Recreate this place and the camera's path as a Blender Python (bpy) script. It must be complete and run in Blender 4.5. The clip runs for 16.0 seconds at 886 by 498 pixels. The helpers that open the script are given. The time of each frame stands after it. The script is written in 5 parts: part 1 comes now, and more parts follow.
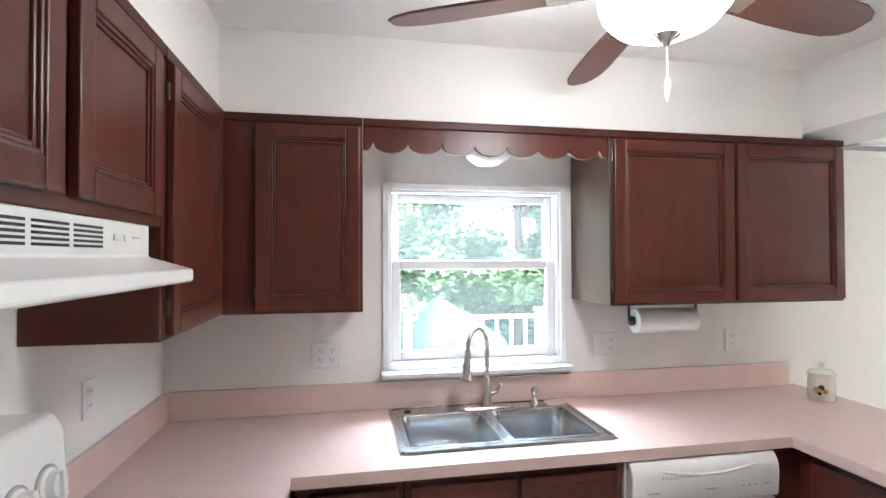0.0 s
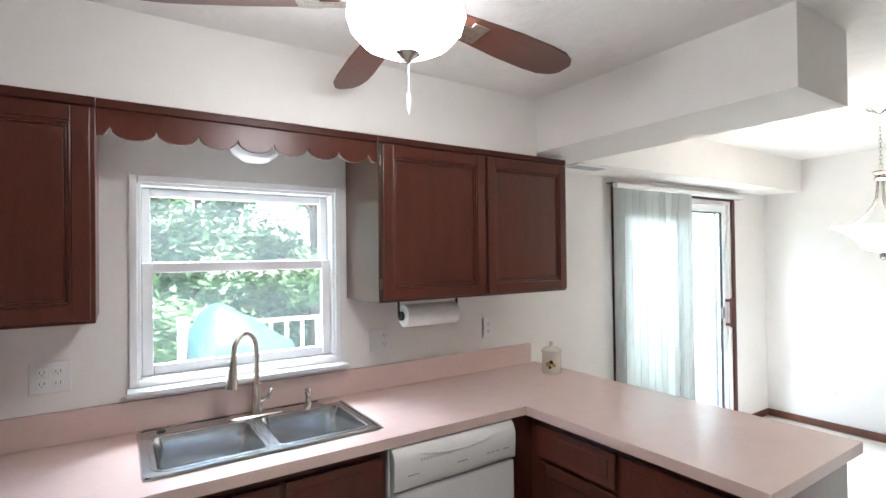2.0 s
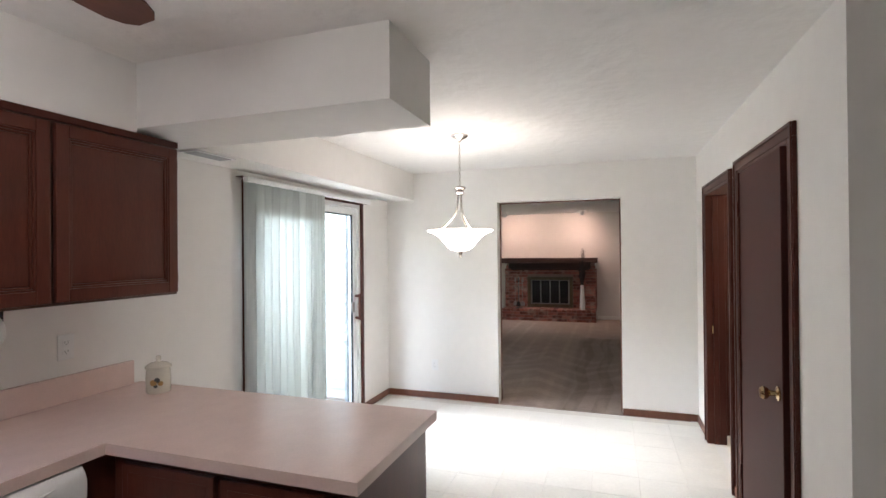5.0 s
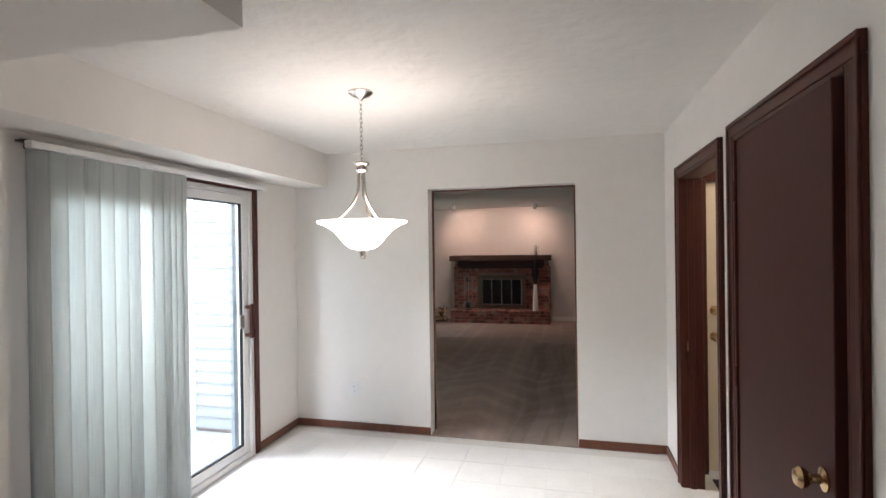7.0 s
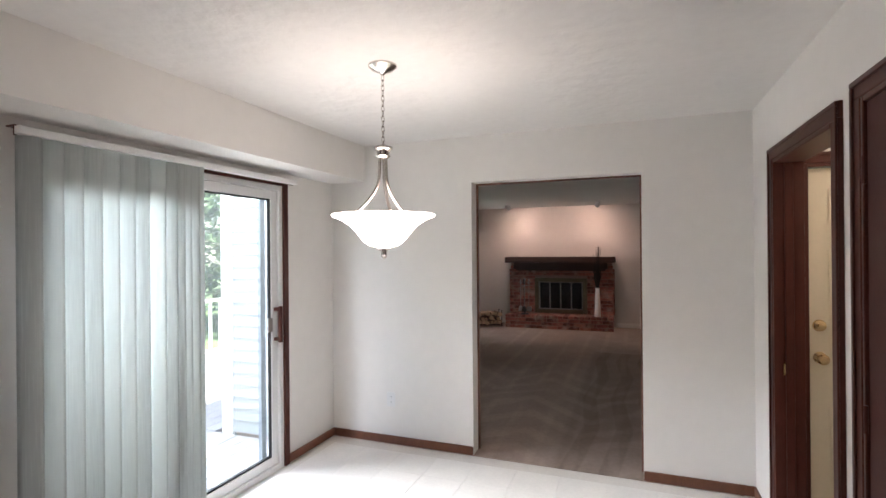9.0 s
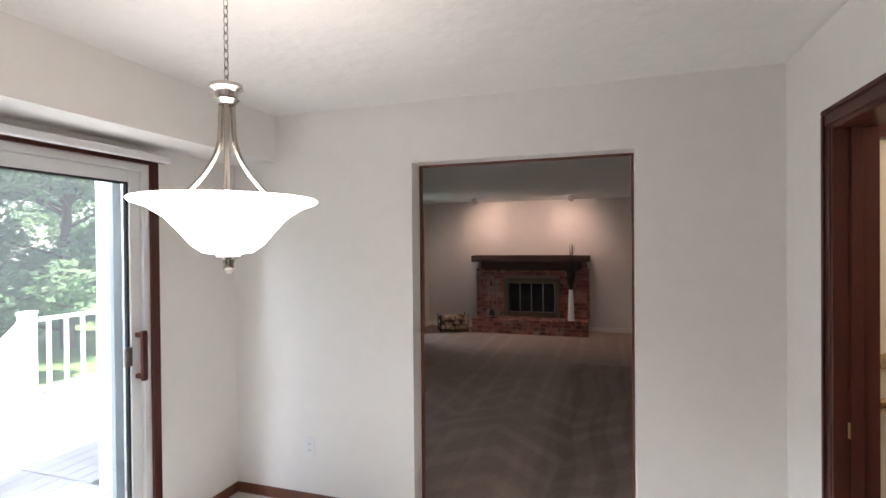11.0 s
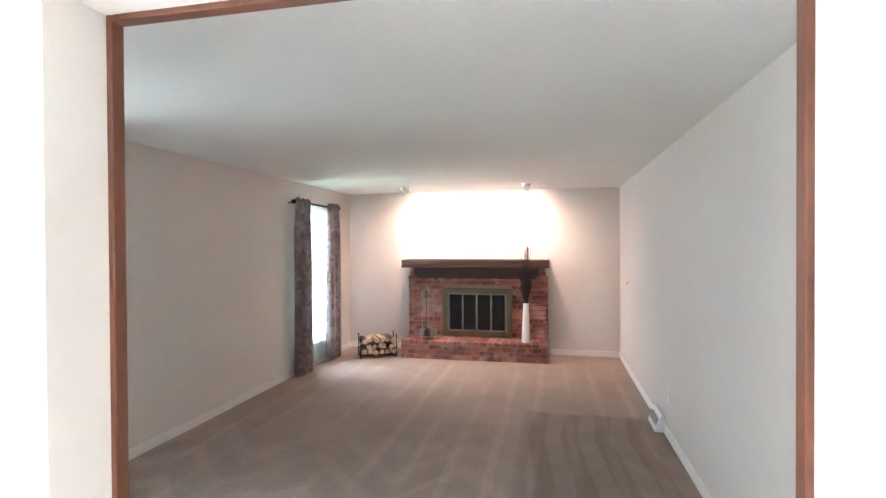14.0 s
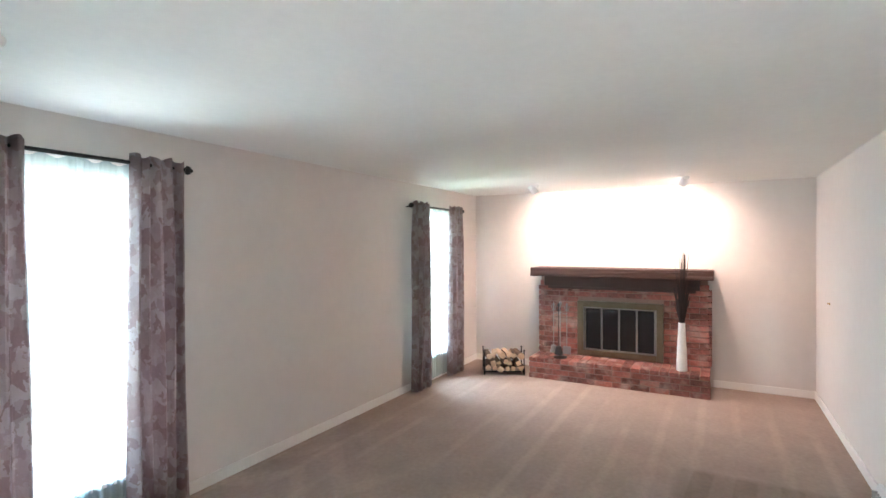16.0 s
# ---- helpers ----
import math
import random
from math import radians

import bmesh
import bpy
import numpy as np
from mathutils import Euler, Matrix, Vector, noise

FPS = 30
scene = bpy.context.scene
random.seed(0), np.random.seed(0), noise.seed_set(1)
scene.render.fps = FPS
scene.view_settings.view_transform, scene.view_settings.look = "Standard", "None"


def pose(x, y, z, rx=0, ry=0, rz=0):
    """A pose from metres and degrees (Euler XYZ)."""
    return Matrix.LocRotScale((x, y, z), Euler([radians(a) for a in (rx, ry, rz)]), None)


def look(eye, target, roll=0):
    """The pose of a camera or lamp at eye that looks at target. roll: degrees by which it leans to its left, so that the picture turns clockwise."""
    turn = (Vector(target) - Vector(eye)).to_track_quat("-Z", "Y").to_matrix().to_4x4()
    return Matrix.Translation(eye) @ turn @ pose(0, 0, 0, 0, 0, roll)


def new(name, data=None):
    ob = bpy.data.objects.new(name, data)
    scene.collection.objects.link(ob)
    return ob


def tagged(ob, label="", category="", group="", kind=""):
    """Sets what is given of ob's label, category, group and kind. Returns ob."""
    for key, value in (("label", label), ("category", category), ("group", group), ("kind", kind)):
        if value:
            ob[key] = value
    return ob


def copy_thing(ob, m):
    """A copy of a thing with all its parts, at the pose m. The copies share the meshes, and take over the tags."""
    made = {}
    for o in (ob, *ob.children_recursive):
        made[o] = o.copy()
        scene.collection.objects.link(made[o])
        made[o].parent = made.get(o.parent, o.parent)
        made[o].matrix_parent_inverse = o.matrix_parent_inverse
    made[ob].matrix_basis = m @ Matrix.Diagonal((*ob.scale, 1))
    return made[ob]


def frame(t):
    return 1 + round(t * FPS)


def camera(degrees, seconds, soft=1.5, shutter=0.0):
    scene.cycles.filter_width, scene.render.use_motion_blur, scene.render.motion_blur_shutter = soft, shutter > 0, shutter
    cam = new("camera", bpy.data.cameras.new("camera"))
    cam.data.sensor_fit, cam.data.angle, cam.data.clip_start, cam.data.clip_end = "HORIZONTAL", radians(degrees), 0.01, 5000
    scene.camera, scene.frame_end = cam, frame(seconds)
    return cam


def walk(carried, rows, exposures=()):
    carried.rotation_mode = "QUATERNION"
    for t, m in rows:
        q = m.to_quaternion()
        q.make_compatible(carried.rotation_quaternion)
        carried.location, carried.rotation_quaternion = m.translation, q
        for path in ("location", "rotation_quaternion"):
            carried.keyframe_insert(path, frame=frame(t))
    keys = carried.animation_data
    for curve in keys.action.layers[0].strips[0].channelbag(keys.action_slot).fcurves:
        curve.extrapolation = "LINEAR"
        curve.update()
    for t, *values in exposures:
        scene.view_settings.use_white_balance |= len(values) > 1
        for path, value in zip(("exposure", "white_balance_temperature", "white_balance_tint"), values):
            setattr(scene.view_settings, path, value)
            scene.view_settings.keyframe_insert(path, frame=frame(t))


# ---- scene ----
cam = camera(83.5, 16.0)
PATH = [
    (0, (-0.033, 0.026, 1.6), (0.335, 1.991, 1.631), -0.2),
    (0.5, (0.0, 0.011, 1.6), (0.539, 1.937, 1.632), -0.4),
    (1, (0.028, -0.001, 1.602), (0.76, 1.86, 1.633), -0.5),
    (1.5, (0.055, -0.018, 1.601), (0.967, 1.762, 1.629), -0.6),
    (2, (0.075, -0.04, 1.601), (1.172, 1.633, 1.624), -0.7),
    (2.5, (0.092, -0.058, 1.598), (1.373, 1.478, 1.621), -0.8),
    (3, (0.108, -0.069, 1.598), (1.586, 1.278, 1.615), -0.9),
    (3.5, (0.121, -0.08, 1.596), (1.774, 1.046, 1.611), -1.0),
    (4, (0.135, -0.08, 1.594), (1.915, 0.831, 1.605), -1.1),
    (4.5, (0.176, -0.083, 1.59), (2.032, 0.663, 1.593), -1.2),
    (4.7, (0.223, -0.076, 1.586), (2.097, 0.625, 1.592), -0.9),
    (7, (1.329, -0.09, 1.594), (3.269, 0.395, 1.588), -0.8),
    (7.5, (1.493, -0.127, 1.585), (3.407, 0.455, 1.593), -0.9),
    (8, (1.559, -0.171, 1.576), (3.438, 0.514, 1.594), -0.5),
    (8.2, (1.579, -0.161, 1.576), (3.451, 0.545, 1.594), -0.5),
    (10.3, (2.28, -0.071, 1.59), (4.146, 0.647, 1.58), -0.4),
    (10.5, (2.374, -0.067, 1.602), (4.25, 0.626, 1.59), -0.4),
    (11, (2.701, -0.011, 1.61), (4.603, 0.608, 1.595), -0.5),
    (11.5, (3.013, 0.041, 1.596), (4.935, 0.594, 1.582), -0.3),
    (12, (3.343, 0.085, 1.598), (5.282, 0.573, 1.587), -0.3),
    (12.5, (3.674, 0.122, 1.59), (5.625, 0.561, 1.58), -0.2),
    (13, (4.025, 0.156, 1.607), (5.982, 0.57, 1.593), -0.1),
    (13.5, (4.351, 0.207, 1.604), (6.309, 0.614, 1.59), -0.1),
    (14, (4.704, 0.208, 1.644), (6.658, 0.634, 1.623), -0.3),
    (14.5, (4.97, 0.183, 1.689), (6.889, 0.742, 1.659), -0.5),
    (15, (5.208, 0.174, 1.71), (7.075, 0.891, 1.681), -0.4),
    (15.5, (5.355, 0.195, 1.715), (7.162, 1.052, 1.692), -0.2),
    (16, (5.422, 0.195, 1.707), (7.172, 1.164, 1.692), -0.2),
]
EXPOSURES = [
    (0, 3.78, 6050, 12), (1.0, 3.55, 6050, 12), (1.5, 3.52, 6050, 12), (2.0, 3.4, 6100, 12), (2.5, 3.1, 6150, 12), (3.0, 2.78, 6200, 12),
    (3.5, 2.68, 6300, 14), (4.5, 2.88, 6350, 16), (7, 2.42, 6450, 18), (8, 2.4, 6450, 19), (11, 2.36, 6450, 19), (12, 2.8, 6400, 18),
    (12.5, 3.05, 6400, 18), (13, 3.2, 6400, 17), (13.5, 3.72, 6350, 16), (14, 4.52, 6050, 14), (14.5, 4.88, 6000, 13), (16, 4.68, 6000, 13),
]
walk(cam, [(t, look(eye, target, roll)) for t, eye, target, roll in PATH], EXPOSURES)

# ---- world, sun, large lights ----
world = bpy.data.worlds.new("sky")
scene.world = world
world.use_nodes = True
wn = world.node_tree.nodes
sky = wn.new("ShaderNodeTexSky")
sky.sky_type, sky.sun_disc = "NISHITA", False
sky.sun_elevation, sky.sun_rotation = radians(75), radians(146)
world.node_tree.links.new(sky.outputs[0], wn["Background"].inputs[0])
wn["Background"].inputs[1].default_value = 0.15
sun = new("sun", bpy.data.lights.new("sun", "SUN"))
sun.data.energy, sun.data.angle, sun.data.color = 5.0, radians(3), (1, 0.96, 0.9)
sun.matrix_world = look((2, -3, 14), (0, 0, 0))


def lamp(name, kind, at, aim, watts, color, size=0.1, spot=60, blend=0.6, size_y=None, spread=180):
    data = bpy.data.lights.new(name, kind)
    data.energy, data.color = watts, color
    if kind == "AREA":
        data.shape, data.size, data.size_y, data.spread = "RECTANGLE", size, size_y or size, radians(spread)
    else:
        data.shadow_soft_size = size
    if kind == "SPOT":
        data.spot_size, data.spot_blend = radians(spot), blend
    ob = new(name, data)
    ob.matrix_world = look(at, aim)
    return ob


WARM, DAY = (1.0, 0.96, 0.92), (0.87, 0.95, 1.0)
lamp("pendant_bulb", "POINT", (3.825, 0.98, 1.74), (3.825, 0.98, 0), 0.06, WARM, 0.06)
for y, ty in ((2.2, 1.75), (0.52, 0.95)):
    lamp("spot_bulb", "SPOT", (11.42, y, 2.36), (12.16, ty, 1.05), 5.2, (1.0, 0.68, 0.52), 0.05, 165, 1.0)
# sky light that falls steeply through the kitchen window and the patio door
lamp("sky_light", "AREA", (0.56, 3.4, 3.1), (0.56, 1.9, 0.9), 42, DAY, 1.6, size_y=1.1)
lamp("sky_light", "AREA", (3.95, 4.5, 3.1), (4.1, 0.8, 0.7), 34, DAY, 1.8, size_y=0.8, spread=100)
# daylight that the two living-room windows take in
lamp("window_daylight", "AREA", (6.85, 3.80, 1.30), (6.9, 0, 0.2), 3.4, DAY, 1.1, size_y=1.65, spread=105)
lamp("window_daylight", "AREA", (10.82, 3.80, 1.30), (10.82, 0, 0.2), 4.2, DAY, 1.1, size_y=1.65, spread=105)

# ---- materials ----


def mat(name, color, rough=0.5, metal=0.0, var=0.08, scale=6.0, bump=0.0, bump_scale=60.0, stretch=(1, 1, 1), rand=0.0, spec=0.5, coat=0.0):
    """A principled material with mottling at two scales, fine relief and, where asked, a shade of its own for each object."""
    m = bpy.data.materials.new(name)
    m.use_nodes = True
    n, l = m.node_tree.nodes, m.node_tree.links
    b = n["Principled BSDF"]
    b.inputs["Roughness"].default_value, b.inputs["Metallic"].default_value = rough, metal
    b.inputs["Specular IOR Level"].default_value, b.inputs["Coat Weight"].default_value = spec, coat
    tc, mp = n.new("ShaderNodeTexCoord"), n.new("ShaderNodeMapping")
    mp.inputs["Scale"].default_value = stretch
    l.new(tc.outputs["Object"], mp.inputs[0])
    big, fine = n.new("ShaderNodeTexNoise"), n.new("ShaderNodeTexNoise")
    big.inputs["Scale"].default_value, fine.inputs["Scale"].default_value = scale, scale * 9
    big.inputs["Detail"].default_value = fine.inputs["Detail"].default_value = 4
    for t in (big, fine):
        l.new(mp.outputs[0], t.inputs["Vector"])
    add = n.new("ShaderNodeMath")
    add.operation = "ADD"
    l.new(big.outputs[0], add.inputs[0]), l.new(fine.outputs[0], add.inputs[1])
    last = add
    if rand:
        info, k, plus = n.new("ShaderNodeObjectInfo"), n.new("ShaderNodeMath"), n.new("ShaderNodeMath")
        k.operation, plus.operation = "MULTIPLY_ADD", "ADD"
        k.inputs[1].default_value, k.inputs[2].default_value = rand, -rand / 2
        l.new(info.outputs["Random"], k.inputs[0])
        l.new(add.outputs[0], plus.inputs[0]), l.new(k.outputs[0], plus.inputs[1])
        last = plus
    ramp = n.new("ShaderNodeMapRange")
    ramp.inputs[1].default_value, ramp.inputs[2].default_value = 0.6, 1.4
    ramp.inputs[3].default_value, ramp.inputs[4].default_value = 1 - var, 1 + var
    l.new(last.outputs[0], ramp.inputs[0])
    ramp.clamp = False
    mix = n.new("ShaderNodeMix")
    mix.data_type, mix.blend_type = "RGBA", "MULTIPLY"
    mix.inputs[0].default_value = 1.0
    mix.inputs[6].default_value = (*color, 1)
    l.new(ramp.outputs[0], mix.inputs[7])
    l.new(mix.outputs[2], b.inputs["Base Color"])
    if bump:
        bn, tex = n.new("ShaderNodeBump"), n.new("ShaderNodeTexNoise")
        tex.inputs["Scale"].default_value, tex.inputs["Detail"].default_value = bump_scale, 5
        l.new(mp.outputs[0], tex.inputs["Vector"])
        bn.inputs["Strength"].default_value, bn.inputs["Distance"].default_value = bump, 0.01
        l.new(tex.outputs[0], bn.inputs["Height"]), l.new(bn.outputs[0], b.inputs["Normal"])
    return m


def glow(name, color, strength):
    m = mat(name, (0.9, 0.88, 0.84), 0.3)
    b = m.node_tree.nodes["Principled BSDF"]
    b.inputs["Emission Color"].default_value, b.inputs["Emission Strength"].default_value = (*color, 1), strength
    return m


def see_through(name, color, clear, passed=0.6):
    """Thin cloth: part of the light passes straight, the rest is scattered on both sides."""
    m = bpy.data.materials.new(name)
    m.use_nodes = True
    n, l = m.node_tree.nodes, m.node_tree.links
    n.remove(n["Principled BSDF"])
    d, t, p, a, b = (n.new("ShaderNode" + k) for k in ("BsdfDiffuse", "BsdfTranslucent", "BsdfTransparent", "MixShader", "MixShader"))
    tex = n.new("ShaderNodeTexNoise")
    tex.inputs["Scale"].default_value = 9
    mixc = n.new("ShaderNodeMix")
    mixc.data_type = "RGBA"
    mixc.inputs[6].default_value, mixc.inputs[7].default_value = (*color, 1), (*[c * 0.78 for c in color], 1)
    info, both = n.new("ShaderNodeObjectInfo"), n.new("ShaderNodeMath")
    both.operation = "MULTIPLY"
    l.new(tex.outputs[0], both.inputs[0]), l.new(info.outputs["Random"], both.inputs[1])
    both.use_clamp = True
    twice = n.new("ShaderNodeMath")
    twice.operation, twice.use_clamp = "MULTIPLY", True
    twice.inputs[1].default_value = 2.0
    l.new(both.outputs[0], twice.inputs[0]), l.new(twice.outputs[0], mixc.inputs[0])
    l.new(mixc.outputs[2], d.inputs[0]), l.new(mixc.outputs[2], t.inputs[0])
    a.inputs[0].default_value, b.inputs[0].default_value = passed, clear
    l.new(d.outputs[0], a.inputs[1]), l.new(t.outputs[0], a.inputs[2])
    l.new(a.outputs[0], b.inputs[1]), l.new(p.outputs[0], b.inputs[2])
    l.new(b.outputs[0], n["Material Output"].inputs[0])
    return m


WALL = mat("wall_paint", (0.82, 0.797, 0.762), 0.75, var=0.025, scale=1.2, bump=0.06, bump_scale=90)
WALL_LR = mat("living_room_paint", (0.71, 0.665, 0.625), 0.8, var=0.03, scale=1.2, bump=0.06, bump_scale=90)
CEIL = mat("textured_ceiling", (0.82, 0.80, 0.77), 0.85, var=0.03, scale=2, bump=0.95, bump_scale=11)
CEIL_LR = mat("living_room_ceiling", (0.78, 0.77, 0.74), 0.85, var=0.03, scale=2, bump=0.12, bump_scale=30)
CHERRY = mat("cherry_stained_wood", (0.095, 0.0255, 0.0155), 0.3, var=0.22, scale=3.5, bump=0.05, bump_scale=30, stretch=(6, 6, 0.8), rand=0.2, spec=0.36)
CHERRY_SIDE = mat("cabinet_side_veneer", (0.07, 0.036, 0.025), 0.42, var=0.2, scale=3, stretch=(6, 6, 0.8))
TRIM = mat("dark_mahogany_trim", (0.072, 0.019, 0.012), 0.38, var=0.2, scale=4, stretch=(3, 3, 1), spec=0.25)
DOORB = mat("dark_brown_door_paint", (0.068, 0.023, 0.019), 0.5, var=0.1, scale=3, bump=0.04, spec=0.15)
OAK = mat("oak_trim", (0.15, 0.055, 0.03), 0.4, var=0.3, scale=5, stretch=(4, 4, 0.6))
LAMINATE = mat("pink_laminate", (0.70, 0.525, 0.47), 0.25, var=0.05, scale=12)
VINYL = mat("cream_floor_tile", (0.80, 0.77, 0.71), 0.32, var=0.06, scale=5, rand=0.25)
GROUT = mat("tile_joint", (0.72, 0.68, 0.62), 0.8)
WHITE = mat("white_vinyl", (0.80, 0.80, 0.79), 0.4, var=0.03)
ENAMEL = mat("white_enamel", (0.82, 0.81, 0.79), 0.22, var=0.02)
GREYP = mat("grey_print", (0.35, 0.35, 0.36), 0.5)
BLUE_GREY = mat("blue_grey_finish", (0.22, 0.26, 0.30), 0.45, 0.2)
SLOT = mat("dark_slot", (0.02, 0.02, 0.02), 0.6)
MARBLE = mat("marble_sill", (0.72, 0.71, 0.70), 0.3, var=0.12, scale=7)
STEEL = mat("brushed_steel", (0.53, 0.53, 0.53), 0.2, 1.0, var=0.08, scale=8, stretch=(1, 12, 1))
CHROME = mat("brushed_nickel", (0.58, 0.54, 0.49), 0.25, 1.0, var=0.05)
BRASS = mat("polished_brass", (0.64, 0.47, 0.26), 0.2, 1.0, var=0.06)
PAPER = mat("paper_towel", (0.83, 0.82, 0.80), 0.95, var=0.03, bump=0.2, bump_scale=120)
CERAMIC = mat("cream_ceramic", (0.74, 0.70, 0.60), 0.2, var=0.04)
OCHRE = mat("painted_ochre", (0.45, 0.25, 0.07), 0.4)
BLADE = mat("walnut_fan_blade", (0.12, 0.042, 0.028), 0.4, var=0.2, scale=3, stretch=(1, 6, 1))
GLOBE = glow("lit_opal_globe", (1.0, 0.97, 0.94), 3.4)
HALL_GLOBE = glow("lit_hall_globe", (1.0, 0.86, 0.68), 4.8)
SHADE = glow("lit_alabaster_shade", (1.0, 0.92, 0.82), 1.7)
LENS = glow("lit_lamp_face", (1.0, 0.88, 0.76), 12.0)
BLIND = see_through("vertical_blind_vinyl", (0.76, 0.80, 0.78), 0.0, 0.38)
SHEER = see_through("sheer_voile", (0.72, 0.86, 0.85), 0.45)
BLACK = mat("black_iron", (0.022, 0.02, 0.019), 0.5, 0.3, bump=0.1)
IRON = mat("antique_bronze", (0.16, 0.13, 0.085), 0.4, 0.85, var=0.2)
PEWTER = mat("pewter", (0.33, 0.31, 0.29), 0.35, 0.9)
SOOT = mat("sooty_glass", (0.012, 0.012, 0.013), 0.12, var=0.2)
BRICK = mat("red_brick", (0.27, 0.095, 0.07), 0.85, var=0.5, scale=7, bump=0.8, bump_scale=40, rand=0.75)


def pale_patches(m, color, low, high):
    """Old limewash left in patches on the bricks."""
    n, l = m.node_tree.nodes, m.node_tree.links
    b = n["Principled BSDF"]
    src = b.inputs["Base Color"].links[0].from_socket
    geo, tx, rg, mx = n.new("ShaderNodeNewGeometry"), n.new("ShaderNodeTexNoise"), n.new("ShaderNodeMapRange"), n.new("ShaderNodeMix")
    tx.inputs["Scale"].default_value, tx.inputs["Detail"].default_value = 6.5, 6
    l.new(geo.outputs["Position"], tx.inputs["Vector"]), l.new(tx.outputs[0], rg.inputs[0])
    rg.inputs[1].default_value, rg.inputs[2].default_value, rg.inputs[4].default_value = low, high, 0.75
    mx.data_type = "RGBA"
    mx.inputs[7].default_value = (*color, 1)
    l.new(rg.outputs[0], mx.inputs[0]), l.new(src, mx.inputs[6]), l.new(mx.outputs[2], b.inputs["Base Color"])


pale_patches(BRICK, (0.45, 0.33, 0.28), 0.50, 0.70)
MORTAR = mat("mortar", (0.30, 0.20, 0.165), 0.95, var=0.2, bump=0.4)
MANTEL = mat("rough_dark_beam", (0.045, 0.019, 0.013), 0.6, var=0.35, scale=5, bump=0.35, bump_scale=25, stretch=(4, 0.7, 4))
VASE = mat("white_vase_glaze", (0.83, 0.81, 0.79), 0.3)
TWIG = mat("dark_twigs", (0.02, 0.012, 0.01), 0.8)
BARK = mat("log_bark", (0.16, 0.10, 0.065), 0.9, var=0.4, scale=9, bump=0.6, bump_scale=30, rand=0.5)
CUT = mat("log_cut_face", (0.58, 0.42, 0.28), 0.85, var=0.25, scale=12, rand=0.4)
DECK = mat("weathered_deck", (0.46, 0.43, 0.40), 0.8, var=0.15, scale=4, rand=0.3, stretch=(0.5, 6, 1))
SIDING = mat("pale_siding", (0.36, 0.38, 0.365), 0.5, var=0.04)
TARP = mat("green_tarp", (0.012, 0.06, 0.056), 0.6, var=0.15, bump=0.3, bump_scale=8)
GRASS = mat("lawn", (0.09, 0.15, 0.045), 0.95, var=0.35, scale=3, bump=0.5)
TRUNK = mat("tree_bark", (0.12, 0.085, 0.06), 0.95, var=0.3, bump=0.6)
CREAM = mat("cream_door_paint", (0.74, 0.66, 0.50), 0.4, var=0.03)
MAT_DARK = mat("dark_door_mat", (0.03, 0.028, 0.026), 0.95, bump=0.4)
BASEW = mat("white_baseboard_paint", (0.84, 0.82, 0.78), 0.45, var=0.03)

LEAF = mat("foliage", (0.115, 0.185, 0.085), 0.5, var=0.5, scale=1.2, rand=0.3)
ln = LEAF.node_tree
lt, lm = ln.nodes.new("ShaderNodeBsdfTranslucent"), ln.nodes.new("ShaderNodeMixShader")
lt.inputs[0].default_value, lm.inputs[0].default_value = (0.22, 0.34, 0.17, 1), 0.5
ln.links.new(ln.nodes["Principled BSDF"].outputs[0], lm.inputs[1]), ln.links.new(lt.outputs[0], lm.inputs[2])
ln.links.new(lm.outputs[0], ln.nodes["Material Output"].inputs[0])

GLASS = bpy.data.materials.new("window_glass")
GLASS.use_nodes = True
gn = GLASS.node_tree
gn.nodes.remove(gn.nodes["Principled BSDF"])
g1, g2, g3 = (gn.nodes.new("ShaderNode" + k) for k in ("BsdfTransparent", "BsdfGlossy", "MixShader"))
g2.inputs["Roughness"].default_value, g3.inputs[0].default_value = 0.02, 0.04
g1.inputs[0].default_value = (0.95, 0.98, 0.97, 1)
gn.links.new(g1.outputs[0], g3.inputs[1]), gn.links.new(g2.outputs[0], g3.inputs[2])
# faint translucent veil mixed into the panes, standing in for glare haze
g4, g5 = gn.nodes.new("ShaderNodeBsdfTranslucent"), gn.nodes.new("ShaderNodeMixShader")
g4.inputs[0].default_value, g5.inputs[0].default_value = (0.9, 0.95, 0.95, 1), 0.022
gn.links.new(g3.outputs[0], g5.inputs[1]), gn.links.new(g4.outputs[0], g5.inputs[2])
gn.links.new(g5.outputs[0], gn.nodes["Material Output"].inputs[0])


